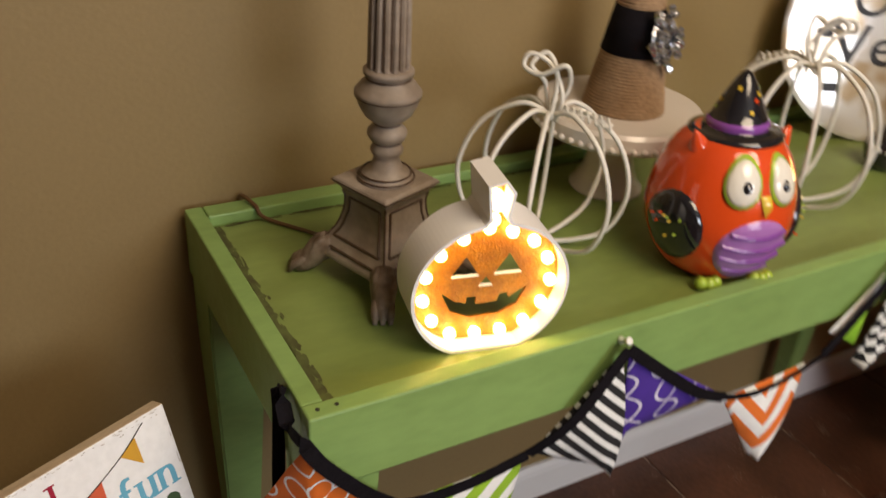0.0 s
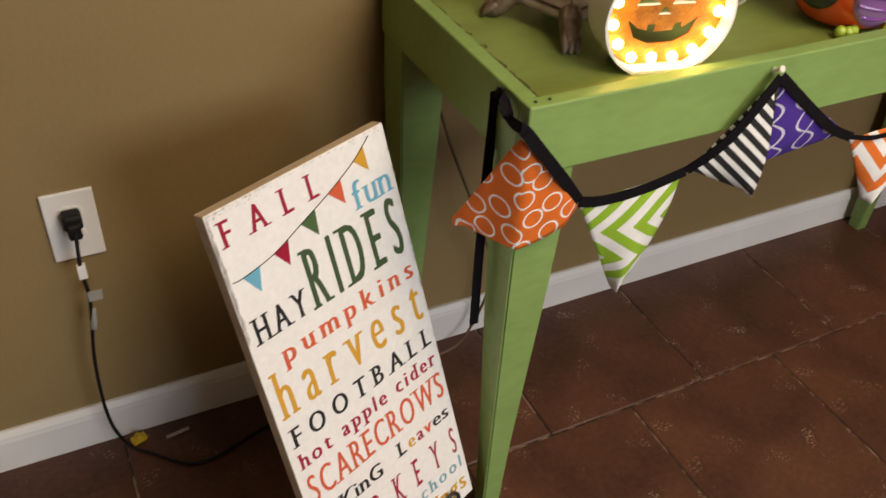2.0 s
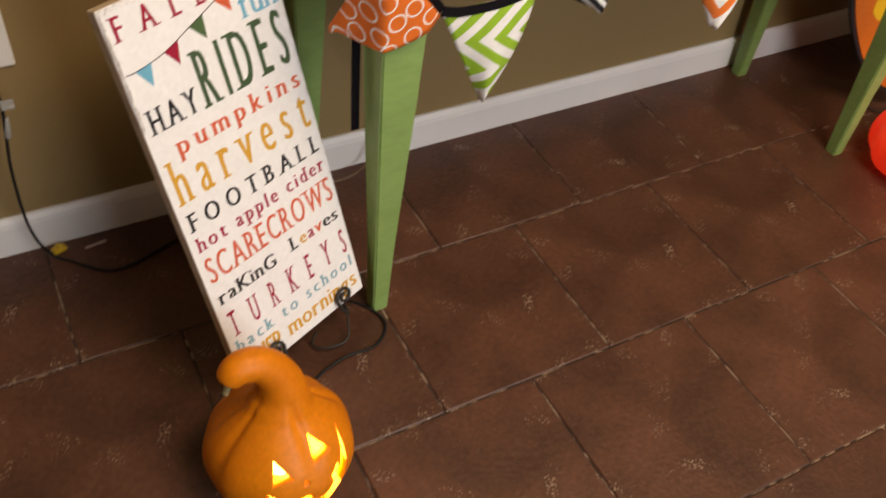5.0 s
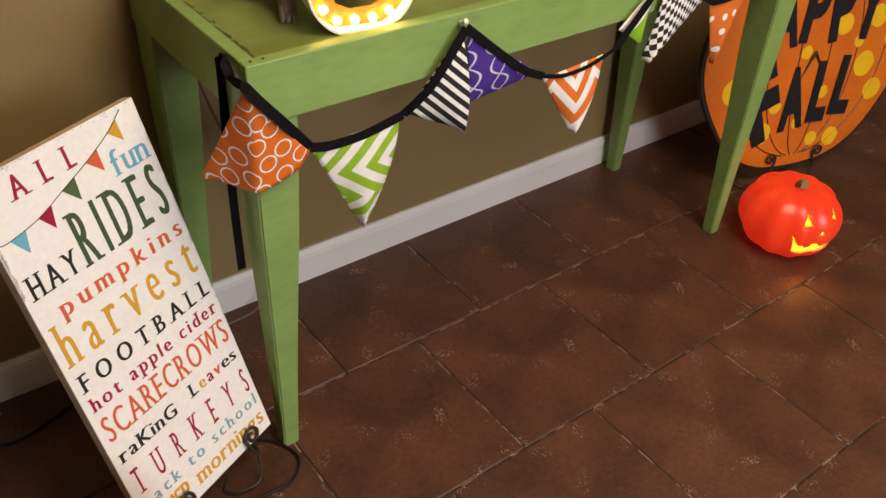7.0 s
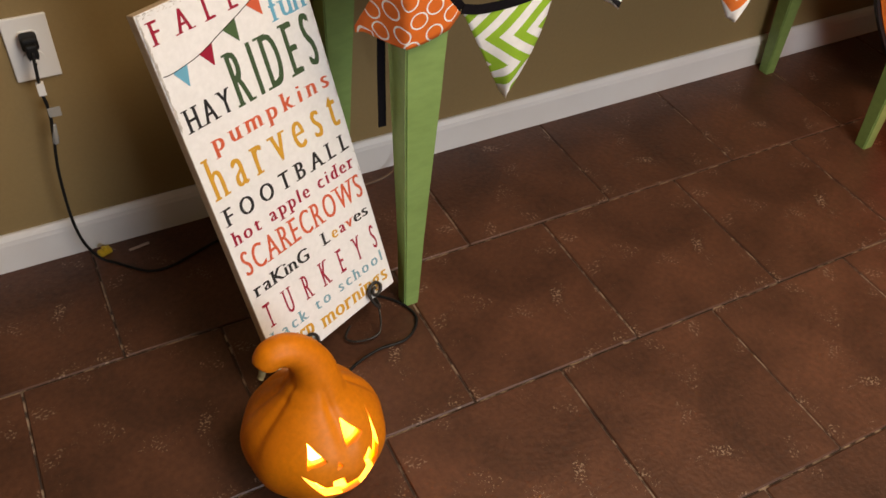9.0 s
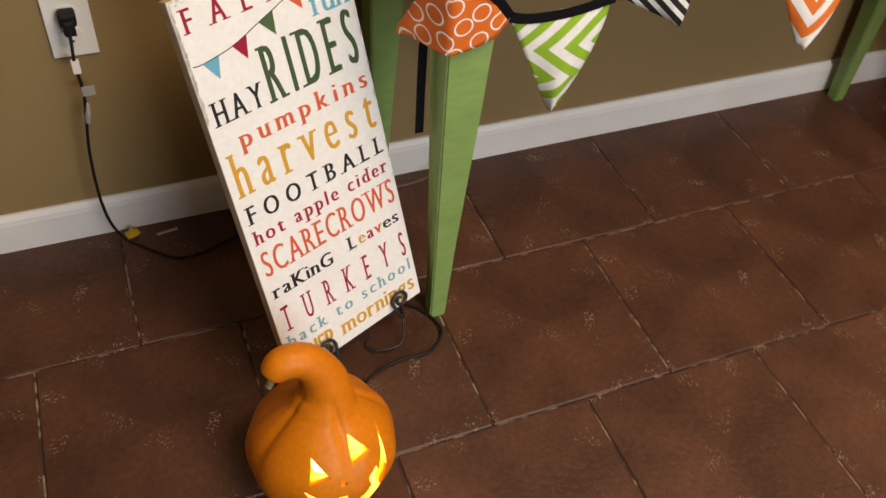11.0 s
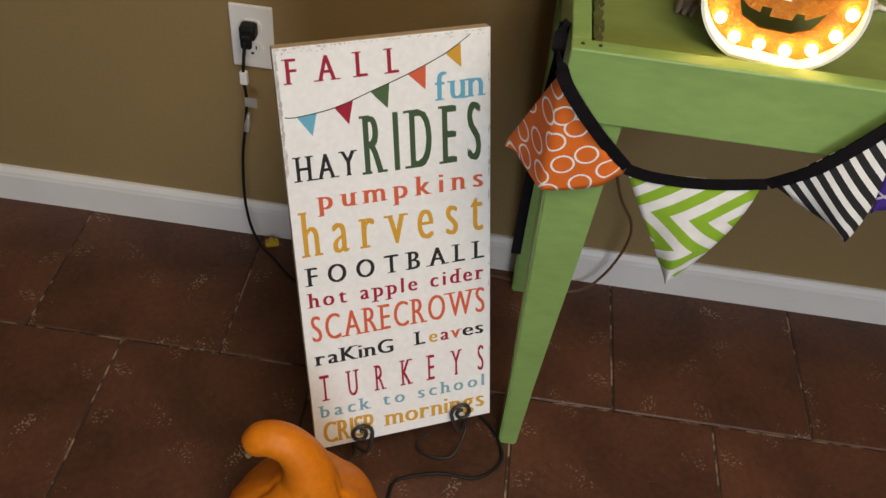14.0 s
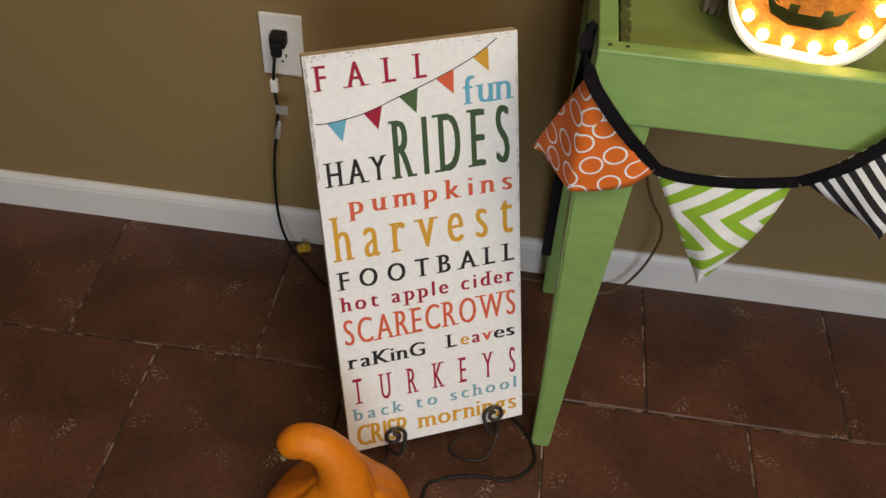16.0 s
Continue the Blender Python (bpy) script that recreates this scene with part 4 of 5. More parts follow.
def pennant(a, b, tip, bulge, wave, curl=0.0, seed=0, belly=(0, 0, 0), square=False, wrap=None):
    """A cloth triangle between a and b, falling to tip; it has thickness, a bulge and soft folds."""
    a, b, tip = Vector(a), Vector(b), Vector(tip)
    n = 16
    out = (b - a).cross(tip - a).normalized()
    if out.y > 0:
        out = -out
    along = (b - a).normalized()
    down = (tip - a - along * (tip - a).dot(along)).normalized()
    width, fall = (b - a).length, (tip - (a + b) / 2).length
    bm = bmesh.new()
    uv = bm.loops.layers.uv.new("cloth")
    sheets, coords = [], {}
    for layer in (0.0006, -0.0006):
        rows = []
        for j in range(n + 1):
            t = min(j / n, 0.985)
            row = []
            for i in range(n + 1):
                s = i / n
                p = (a.lerp(b, s)).lerp(tip, t)
                p = p + Vector(belly) * (s * s * 4 * t * (1 - t))
                edge = math.sin(math.pi * s)
                p = p + out * (bulge * edge * math.sin(math.pi * (0.04 + 0.86 * t)) + wave * math.sin(7 * s + 3 * t + seed) * t + layer + curl * t * t * (s - 0.5))
                if wrap:
                    # the cloth folds round the corner of the table and its leg
                    p.y = min(p.y, wrap[1] - layer + 2.0 * max(0.0, wrap[0] - p.x) + 0.6 * max(0.0, p.x - wrap[0] - 0.068))
                v = bm.verts.new(p)
                coords[v] = ((p - a).dot(along), (p - a).dot(down)) if square else ((s - 0.5) * width * (1 - t) + 0.37 * seed, t * fall)
                row.append(v)
            rows.append(row)
        sheets.append(rows)
    for k, rows in enumerate(sheets):
        for j in range(n):
            for i in range(n):
                q = (rows[j][i], rows[j][i + 1], rows[j + 1][i + 1], rows[j + 1][i])
                bm.faces.new(q if k == 0 else tuple(reversed(q)))
    f, g = sheets
    rim = [(j, 0) for j in range(n + 1)] + [(n, i) for i in range(1, n + 1)] + [(j, n) for j in range(n - 1, -1, -1)] + [(0, i) for i in range(n - 1, 0, -1)]
    for (j0, i0), (j1, i1) in zip(rim, rim[1:] + rim[:1]):
        bm.faces.new((f[j0][i0], f[j1][i1], g[j1][i1], g[j0][i0]))
    bmesh.ops.recalc_face_normals(bm, faces=bm.faces)
    for face in bm.faces:
        face.smooth = True
        for loop in face.loops:
            loop[uv].uv = coords[loop.vert]
    return bm


def bunting():
    t = thing("bunting", "fabric pennant bunting with black ribbon pinned to the green table", "bunting", pose(0.003, TY0 + 0.418, TZ - 0.745))
    y = -0.424
    p0, p1, p2, pin, p3, p4, pin2, p5, p6 = ((0.190, -0.372, 0.727), (0.287, y + 0.018, 0.598), (0.443, y + 0.016, 0.606), (0.538, y - 0.002, 0.729), (0.702, y - 0.006, 0.612), (0.868, y - 0.006, 0.622), (0.978, y - 0.002, 0.738), (1.115, y - 0.006, 0.655), (1.235, y - 0.006, 0.668))
    band = [(0.188, -0.362, 0.388), (0.187, -0.360, 0.50), (0.189, -0.356, 0.62), (0.1935, -0.350, 0.70), (0.192, -0.352, 0.734), (0.1885, -0.368, 0.738), (0.187, -0.390, 0.722), (0.192, -0.414, 0.720), (0.204, y - 0.003, 0.703), (0.243, y - 0.002, 0.654)]
    part("tail_ribbon", ribbon(spline(band[:5], 5), 0.013), RIBBON, t, "loose black ribbon tail")
    part("ribbon", ribbon([p + Vector((0.0, -0.006, 0)) for p in spline(band[4:] + [p1], 5)], 0.0145), RIBBON, t)
    for a, b, mids, w in ((p1, p2, [(0.32, y + 0.018, 0.591), (0.38, y + 0.017, 0.593)], 0.0150), (p2, pin, [(0.482, y - 0.002, 0.654)], 0.0165), (pin, p3, [(0.60, y - 0.005, 0.678), (0.655, y - 0.008, 0.636)], 0.0135),
                       (p3, p4, [(0.75, y - 0.008, 0.602), (0.81, y - 0.007, 0.605)], 0.007), (p4, pin2, [(0.925, y - 0.004, 0.680)], 0.016), (pin2, p5, [(1.05, y - 0.005, 0.690)], 0.016), (p5, p6, [(1.17, y - 0.006, 0.655)], 0.016)):
        part("ribbon", ribbon([p + Vector((0, -0.008, 0)) for p in spline([a, *mids, b], 6)], w), RIBBON, t)
    for name, a, b, tip, bulge, wave, curl, seed, label in (
            ("rings", (0.191, -0.416, 0.712), (0.285, y + 0.010, 0.592), (0.151, -0.345, 0.560), 0.016, 0.002, 0.0, 1, "orange cotton pennant with white rings"),
            ("lime", (0.288, y + 0.014, 0.594), (0.439, y + 0.012, 0.602), (0.376, y + 0.016, 0.422), 0.010, 0.004, 0.01, 2, "lime and white chevron pennant"),
            ("stripe", (0.447, y + 0.008, 0.608), (0.533, y - 0.005, 0.722), (0.541, y - 0.010, 0.558), 0.010, 0.002, 0.02, 3, "black and white striped pennant"),
            ("purple", (0.543, y - 0.006, 0.725), (0.695, y - 0.008, 0.618), (0.556, y - 0.004, 0.598), 0.008, 0.002, -0.01, 4, "purple pennant with pale interlaced loops"),
            ("chevron", (0.708, y - 0.009, 0.604), (0.845, y - 0.008, 0.614), (0.789, y - 0.012, 0.482), 0.010, 0.003, 0.02, 5, "orange and white chevron pennant"),
            ("block", (0.875, y - 0.006, 0.650), (0.962, y + 0.002, 0.712), (0.945, y + 0.001, 0.607), 0.006, 0.001, 0.0, 6, "lime and white pennant"),
            ("harlequin", (0.982, y - 0.006, 0.728), (1.090, y - 0.008, 0.662), (0.958, y - 0.010, 0.572), 0.012, 0.002, 0.02, 7, "black and white harlequin pennant"),
            ("dots", (1.108, y - 0.008, 0.654), (1.230, y - 0.008, 0.662), (1.165, y - 0.006, 0.516), 0.010, 0.003, 0.0, 8, "orange pennant with white polka dots")):
        part("pennant", pennant(a, b, tip, bulge, wave, curl, seed, {"rings": (0.004, -0.010, -0.011), "lime": (0.012, -0.004, 0.0), "stripe": (0.012, -0.006, -0.010), "chevron": (0.010, -0.004, -0.003)}.get(name, (0, 0, 0)), name in ("rings", "lime", "purple", "stripe"), (0.195, -0.426) if name == "rings" else None), CLOTH[name], t, label)
    for x, z in ((0.538, 0.736), (0.978, 0.744)):
        pin_ob = part("push_pin", lathe([(0.0035, 0), (0.0042, 0.003), (0.0026, 0.006), (0.0026, 0.012), (0.0044, 0.0145), (0.0044, 0.016), (0.003, 0.017)], 14), WHITE_PLASTIC, t, "white push pin", smooth=True)
        pin_ob.matrix_local = pose(x, y + 0.006, z - 0.006, 60, 0, 0)


bunting()

# ---- things on the table ----
def square_rings(levels, bm=None, bevel=0.0):
    """A square body from (half width, height) pairs."""
    bm = bm or bmesh.new()
    rings = [[bm.verts.new((sx * h, sy * h, z)) for sx, sy in ((-1, -1), (1, -1), (1, 1), (-1, 1))] for h, z in levels]
    for lo, hi in zip(rings, rings[1:]):
        for i in range(4):
            bm.faces.new((lo[i], lo[(i + 1) % 4], hi[(i + 1) % 4], hi[i]))
    bm.faces.new(list(reversed(rings[0]))), bm.faces.new(rings[-1])
    if bevel:
        bmesh.ops.bevel(bm, geom=list(bm.edges), offset=bevel, segments=2, affect="EDGES")
    return bm


def column_lamp():
    t = thing("column_lamp", "antiqued grey column lamp base with clawed feet on the green table", "lamp", pose(0.370, -0.2115, TOP, 0, -1.2, 19))
    part("base_plate", square_rings([(0.050, 0.026), (0.054, 0.028), (0.054, 0.033), (0.051, 0.037), (0.050, 0.039)], bevel=0.001), LAMP_PAINT, t)
    part("base_line", square_rings([(0.0505, 0.0385), (0.0515, 0.0392), (0.0515, 0.0408), (0.0505, 0.0412)]), LAMP_DARK, t, "dark glazed line")
    flare = [(0.050, 0.041), (0.0455, 0.046), (0.039, 0.056), (0.034, 0.068), (0.0310, 0.082), (0.0300, 0.094), (0.031, 0.101), (0.034, 0.107)]
    part("plinth", square_rings(flare, bevel=0.0008), LAMP_PAINT, t)

    def half(z):
        for (h0, z0), (h1, z1) in zip(flare, flare[1:]):
            if z <= z1:
                return h0 + (h1 - h0) * (z - z0) / (z1 - z0)
        return flare[-1][0]
    for k in range(4):
        frame_bm = bmesh.new()
        steps = [0.051 + 0.046 * i / 6 for i in range(7)]
        for s in (-1, 1):
            tube([(s * (half(z) - 0.0075), -half(z) - 0.0002, z) for z in steps], 0.0016, 6, frame_bm)
            tube([(s * half(z), -half(z), z) for z in [0.043 + 0.06 * i / 8 for i in range(9)]], 0.0012, 6, frame_bm)
        for z in (steps[0], steps[-1]):
            tube([(-half(z) + 0.0075, -half(z) - 0.0002, z), (half(z) - 0.0075, -half(z) - 0.0002, z)], 0.0016, 6, frame_bm)
        part("panel_moulding", frame_bm, LAMP_DARK, t, "dark glazed panel moulding").matrix_local = pose(0, 0, 0, 0, 0, 90 * k)
    part("cap_plate", square_rings([(0.034, 0.107), (0.037, 0.110), (0.040, 0.113), (0.040, 0.117), (0.037, 0.119)], bevel=0.0008), LAMP_PAINT, t)
    part("cap_edge", square_rings([(0.0396, 0.1135), (0.0404, 0.1140), (0.0404, 0.1155), (0.0396, 0.1160)]), LAMP_DARK, t, "dark glazed cap edge")
    for k in range(4):
        a = math.radians(45 + 90 * k)
        d = Vector((math.cos(a), math.sin(a), 0))
        bm = tube([tuple(d * r + Vector((0, 0, z))) for r, z in ((0.046, 0.032), (0.060, 0.034), (0.072, 0.029), (0.081, 0.018), (0.089, 0.0125), (0.097, 0.0095), (0.102, 0.008))], [0.012, 0.0145, 0.0145, 0.0125, 0.0120, 0.0095, 0.004], 12)
        side = Vector((-d.y, d.x, 0))
        foot = part("claw_foot", bm, LAMP_FOOT, t, "carved dark claw foot", smooth=True)
        for s in (-1, 0, 1):
            toe = tube([tuple(d * 0.080 + side * s * 0.006 + Vector((0, 0, 0.022))), tuple(d * 0.090 + side * s * 0.0075 + Vector((0, 0, 0.018))), tuple(d * 0.098 + side * s * 0.008 + Vector((0, 0, 0.013))), tuple(d * 0.105 + side * s * 0.008 + Vector((0, 0, 0.004)))], [0.004, 0.005, 0.0048, 0.0025], 8)
            part("toe", toe, LAMP_FOOT, foot, smooth=True)
            knuckle = tube([tuple(d * 0.064 + side * s * 0.006 + Vector((0, 0, 0.046))), tuple(d * 0.074 + side * s * 0.008 + Vector((0, 0, 0.040))), tuple(d * 0.080 + side * s * 0.008 + Vector((0, 0, 0.028)))], [0.0028, 0.0042, 0.003], 7)
            part("knuckle", knuckle, LAMP_FOOT, foot, smooth=True)
    shaft = [(0.030, 0.119), (0.030, 0.1215), (0.0265, 0.1235), (0.0265, 0.126), (0.0185, 0.1285), (0.0165, 0.134), (0.0140, 0.141), (0.0130, 0.145), (0.0165, 0.149), (0.0172, 0.153), (0.015, 0.158), (0.013, 0.160), (0.018, 0.164), (0.0205, 0.169), (0.0205, 0.173), (0.016, 0.178), (0.0125, 0.181),
             (0.016, 0.184), (0.024, 0.191), (0.030, 0.202), (0.0325, 0.211), (0.034, 0.213), (0.034, 0.216), (0.032, 0.218), (0.028, 0.224), (0.022, 0.229), (0.0225, 0.232), (0.0255, 0.234), (0.0255, 0.238), (0.022, 0.240)]
    part("turned_shaft", lathe(shaft, 40), LAMP_PAINT, t, smooth=True)
    for r, z in ((0.0296, 0.1222), (0.0264, 0.1266), (0.0135, 0.1604), (0.0133, 0.1812), (0.0328, 0.2116), (0.0222, 0.2296)):
        part("glaze_line", tube([(r * math.cos(2 * math.pi * i / 32), r * math.sin(2 * math.pi * i / 32), z) for i in range(32)], 0.0011, 5, closed=True), LAMP_DARK, t, "dark glazed line", smooth=True)
    flutes = 14
    bm = lathe([(0.0215, 0.240), (0.0212, 0.26), (0.0205, 0.30), (0.0195, 0.36), (0.018, 0.43), (0.0175, 0.45)], flutes * 6,
               squash=lambda a, r, z: r * (1 - 0.13 * max(0, math.cos(flutes * a)) ** 0.7))
    part("fluted_column", bm, LAMP_PAINT, t)
    for k in range(flutes):
        a = 2 * math.pi * k / flutes
        part("flute", tube([(0.0188 * math.cos(a), 0.0188 * math.sin(a), 0.242), (0.0150 * math.cos(a), 0.0150 * math.sin(a), 0.448)], 0.0016, 5), LAMP_DARK, t, "dark glazed flute")
    part("column_cap", lathe([(0.019, 0.45), (0.026, 0.455), (0.026, 0.462), (0.02, 0.468), (0.012, 0.475), (0.012, 0.49)], 28), LAMP_PAINT, t, smooth=True)


column_lamp()


def pumpkin_outline(w, h, stem_w, stem_h):
    """Half-flattened pumpkin with a slanted stem; (x, z) anticlockwise from the flat foot."""
    pts = []
    n = 40
    for i in range(n + 1):
        a = math.radians(-64 + (64 + 80) * i / n)
        pts.append((w / 2 * math.cos(a), h / 2 + h / 2 * math.sin(a)))
    left = [(-x, z) for x, z in reversed(pts)]
    stem = [(stem_w * 0.55, h + 0.006), (stem_w * 0.75, h + stem_h * 0.7), (stem_w * 0.2, h + stem_h), (-stem_w * 0.8, h + stem_h * 0.9), (-stem_w * 0.55, h + 0.004)]
    low = min(z for _, z in pts)
    return [(x, z - low) for x, z in pts + stem + left]


def offset_outline(outline, d):
    """The outline moved inwards by d."""
    n = len(outline)
    out = []
    for i in range(n):
        a, b, c = Vector(outline[i - 1]), Vector(outline[i]), Vector(outline[(i + 1) % n])
        e = ((b - a).normalized() + (c - b).normalized()).normalized()
        out.append((b.x - e.y * d, b.y + e.x * d))
    return out


def marquee(name, outline, depth, m, label, inner, panel_mat, holes, bulb_step, bulb_r, bulb_in):
    """A shallow open box of the outline's shape with a recessed panel and a row of bulbs."""
    t = thing(name, label, "marquee light", m)
    ins = offset_outline(outline, 0.0035)
    bm = bmesh.new()
    loops = [[bm.verts.new((x, y, z)) for x, z in o] for o, y in ((outline, 0), (outline, depth), (ins, depth - 0.003), (ins, 0))]
    n = len(outline)
    for k in range(4):
        a, b = loops[k], loops[(k + 1) % 4]
        for i in range(n):
            j = (i + 1) % n
            bm.faces.new((a[i], a[j], b[j], b[i]))
    bmesh.ops.recalc_face_normals(bm, faces=bm.faces)
    part("shell", bm, SHELL_WHITE, t)
    plate = slab(offset_outline(outline, 0.0045), 0.0025)
    plate.transform(Matrix.Translation((0, inner, 0)))
    if holes:
        plate = carve(plate, [prism(h, pose(0, inner - 0.01, 0), 0.03) for h in holes])
    part("face_panel", plate, panel_mat, t)
    ring = offset_outline(outline, bulb_in)
    length = [0.0]
    for i in range(n):
        length.append(length[-1] + (Vector(ring[(i + 1) % n]) - Vector(ring[i])).length)
    count = max(6, round(length[-1] / bulb_step))
    for k in range(count):
        s = length[-1] * (k + 0.5) / count
        i = max(q for q in range(n) if length[q] <= s)
        f = (s - length[i]) / max(length[i + 1] - length[i], 1e-6)
        p = Vector(ring[i]).lerp(Vector(ring[(i + 1) % n]), f)
        bulb = bmesh.new()
        bmesh.ops.create_icosphere(bulb, subdivisions=2, radius=bulb_r)
        b = part("bulb", bulb, BULB, t, smooth=True)
        b.matrix_local = Matrix.Translation((p.x, inner - bulb_r * 0.9, p.y))
    return t


def marquee_lights():
    o = pumpkin_outline(0.160, 0.152, 0.018, 0.043)
    holes = [[(-0.036, 0.078), (-0.008, 0.078), (-0.022, 0.100)], [(0.008, 0.078), (0.036, 0.078), (0.022, 0.100)], [(-0.007, 0.066), (0.007, 0.066), (0.0, 0.075)],
             [(-0.044, 0.060), (-0.030, 0.049), (-0.018, 0.046), (-0.018, 0.053), (-0.008, 0.053), (-0.008, 0.044), (0.014, 0.045), (0.016, 0.053), (0.024, 0.054), (0.026, 0.048), (0.044, 0.060), (0.036, 0.040), (0.018, 0.030), (-0.014, 0.029), (-0.034, 0.038)]]
    lit = marquee("pumpkin_marquee_light", o, 0.054, pose(0.401, -0.381, TOP, 0, 0, -12), "lit white pumpkin marquee with orange glitter face", 0.019, GLITTER, holes, 0.0272, 0.0064, 0.0145)
    # white strips stand in for the bulbs' light on the holes' lower edges
    for (x0, z), (x1, _), _ in holes[:3]:
        part("painted_edge_glint", boxed(x0, x1, 0.0175, 0.0215, z - 0.0008, z + 0.0004), SHELL_WHITE, lit, "white strip painted as the bulb-lit edge of the panel")
    ghost = [(-0.06, 0.0), (-0.035, 0.012), (-0.012, 0.0), (0.012, 0.012), (0.036, 0.0), (0.062, 0.008), (0.060, 0.08), (0.055, 0.13), (0.04, 0.165), (0.015, 0.182), (-0.015, 0.182), (-0.04, 0.165), (-0.055, 0.13), (-0.066, 0.07)]
    ghost = [(p.x, p.z) for p in spline([(x, 0, z) for x, z in ghost], 3, closed=True)]
    low = min(z for _, z in ghost)
    marquee("white_marquee_light", [(x, z - low) for x, z in ghost], 0.045, pose(1.290, -0.316, TOP, 0, 0, -10), "lit plain white marquee light with warm bulbs", 0.028, SHELL_WHITE, [], 0.029, 0.0072, 0.014)


marquee_lights()


def wire_pumpkin(x, y, radius, height, turn, label):
    t = thing("wire_pumpkin", label, "pumpkin ornament", pose(x, y, TOP, 0, 0, turn), group="white wire pumpkins")
    for k in range(8):
        a = 2 * math.pi * (k + 0.15 * math.sin(3 * k)) / 8
        c, s = math.cos(a), math.sin(a)
        pts = [(c * r, s * r, z) for r, z in ((0.006, height), (radius * 0.35, height + 0.006), (radius * 0.78, height * 0.86), (radius, height * 0.52), (radius * 0.86, height * 0.2), (radius * 0.5, 0.012), (0.012, 0.004))]
        part("rib_wire", tube(spline(pts, 6), 0.0030, 8), WIRE, t, smooth=True)
    part("base_ring", tube([(0.014 * math.cos(2 * math.pi * i / 16), 0.014 * math.sin(2 * math.pi * i / 16), 0.0035) for i in range(16)], 0.003, 7, closed=True), WIRE, t, smooth=True)
    top = [(0.006, 0.0, height - 0.01), (0.010, -0.004, height + 0.022), (-0.006, 0.004, height + 0.052), (-0.030, 0.008, height + 0.062), (-0.036, 0.004, height + 0.048), (-0.016, -0.006, height + 0.044), (0.010, -0.010, height + 0.058), (0.016, 0.004, height + 0.030), (0.004, 0.006, height + 0.002), (-0.006, 0, height - 0.01)]
    part("stem_loop", tube(spline(top, 7), 0.0028, 8), WIRE, t, smooth=True)
    top = [(-0.004, 0.006, height - 0.01), (-0.010, 0.006, height + 0.03), (-0.028, 0.004, height + 0.050), (-0.012, 0.010, height + 0.064), (0.002, 0.0, height + 0.04), (0.0, -0.006, height - 0.006)]
    part("stem_loop", tube(spline(top, 7), 0.0028, 8), WIRE, t, smooth=True)
    coil = [(0.014 + 0.055 * i / 84, -0.01 + 0.006 * math.cos(2 * math.pi * i / 12), height + 0.008 - 0.00012 * i + 0.006 * math.sin(2 * math.pi * i / 12)) for i in range(85)]
    part("tendril_coil", tube(coil, 0.0013, 6), WIRE, t, smooth=True)


wire_pumpkin(0.566, -0.219, 0.100, 0.168, -38, "white wire pumpkin ornament with looped stem on the table")
wire_pumpkin(0.947, -0.248, 0.106, 0.193, 142, "white wire pumpkin ornament with curly tendril on the table")


def cake_stand():
    x, y = 0.749, -0.125
    t = thing("cake_stand", "white glazed ceramic cake stand with beaded rim", "cake stand", pose(x, y, TOP))
    part("pedestal", lathe([(0.050, 0.0), (0.050, 0.004), (0.044, 0.010), (0.035, 0.03), (0.030, 0.055), (0.030, 0.075), (0.036, 0.088), (0.05, 0.096)], 40), CERAMIC, t, smooth=True)
    part("plate", lathe([(0.05, 0.094), (0.104, 0.094), (0.109, 0.092), (0.1115, 0.096), (0.1115, 0.114), (0.108, 0.119), (0.1, 0.1185), (0.02, 0.1165)], 64), CERAMIC, t, smooth=False)
    for k in range(52):
        a = 2 * math.pi * k / 52
        bm = bmesh.new()
        bmesh.ops.create_icosphere(bm, subdivisions=1, radius=0.0048)
        bead = part("bead", bm, CERAMIC, t, smooth=True)
        bead.matrix_local = Matrix.Translation((0.112 * math.cos(a), 0.112 * math.sin(a), 0.099))
    return x, y


cx, cy = cake_stand()


def twine_cone():
    base = TOP + 0.1175
    t = thing("twine_cone", "tapered twine-wrapped cone with black ribbon and rhinestone brooch", "ornament", pose(cx + 0.004, cy - 0.002, base))
    prof = [(0.054, 0.0)]
    turns = 48
    for i in range(turns):
        z0 = 0.20 * i / turns
        r = 0.053 - 0.0255 * z0 / 0.145
        for f, k in ((0.02, -0.0013), (0.3, 0.0009), (0.7, 0.0009), (0.98, -0.0013)):
            prof.append((r + k, z0 + f * 0.20 / turns + 0.0005))
    part("wound_twine", lathe(prof, 36), TWINE, t, smooth=True)
    band = [(0.0405, 0.075), (0.0417, 0.0755), (0.0317, 0.1325), (0.0305, 0.133)]
    part("ribbon_band", lathe(band, 40), RIBBON, t, "black satin ribbon band", smooth=True)
    rnd = random.Random(2)
    brooch = part("brooch", lathe([(0.024, 0.0), (0.022, 0.002), (0.006, 0.004)], 18), CRYSTAL, t, "sparkling rhinestone brooch")
    brooch.matrix_local = pose(0.011, -0.0395, 0.099, 81, 0, 20) @ Matrix.Diagonal((1.3, 1.3, 1.3, 1))
    for k in range(46):
        a, q = rnd.uniform(0, 2 * math.pi), rnd.uniform(0, 1)
        stone = bmesh.new()
        bmesh.ops.create_icosphere(stone, subdivisions=1, radius=rnd.uniform(0.0028, 0.0055))
        part("rhinestone", stone, CRYSTAL, brooch).matrix_local = pose(0.028 * math.sqrt(q) * math.cos(a), 0.032 * math.sqrt(q) * math.sin(a), 0.003 + rnd.uniform(0, 0.010) * (1 - q), rnd.uniform(0, 180), rnd.uniform(0, 180), 0)


twine_cone()


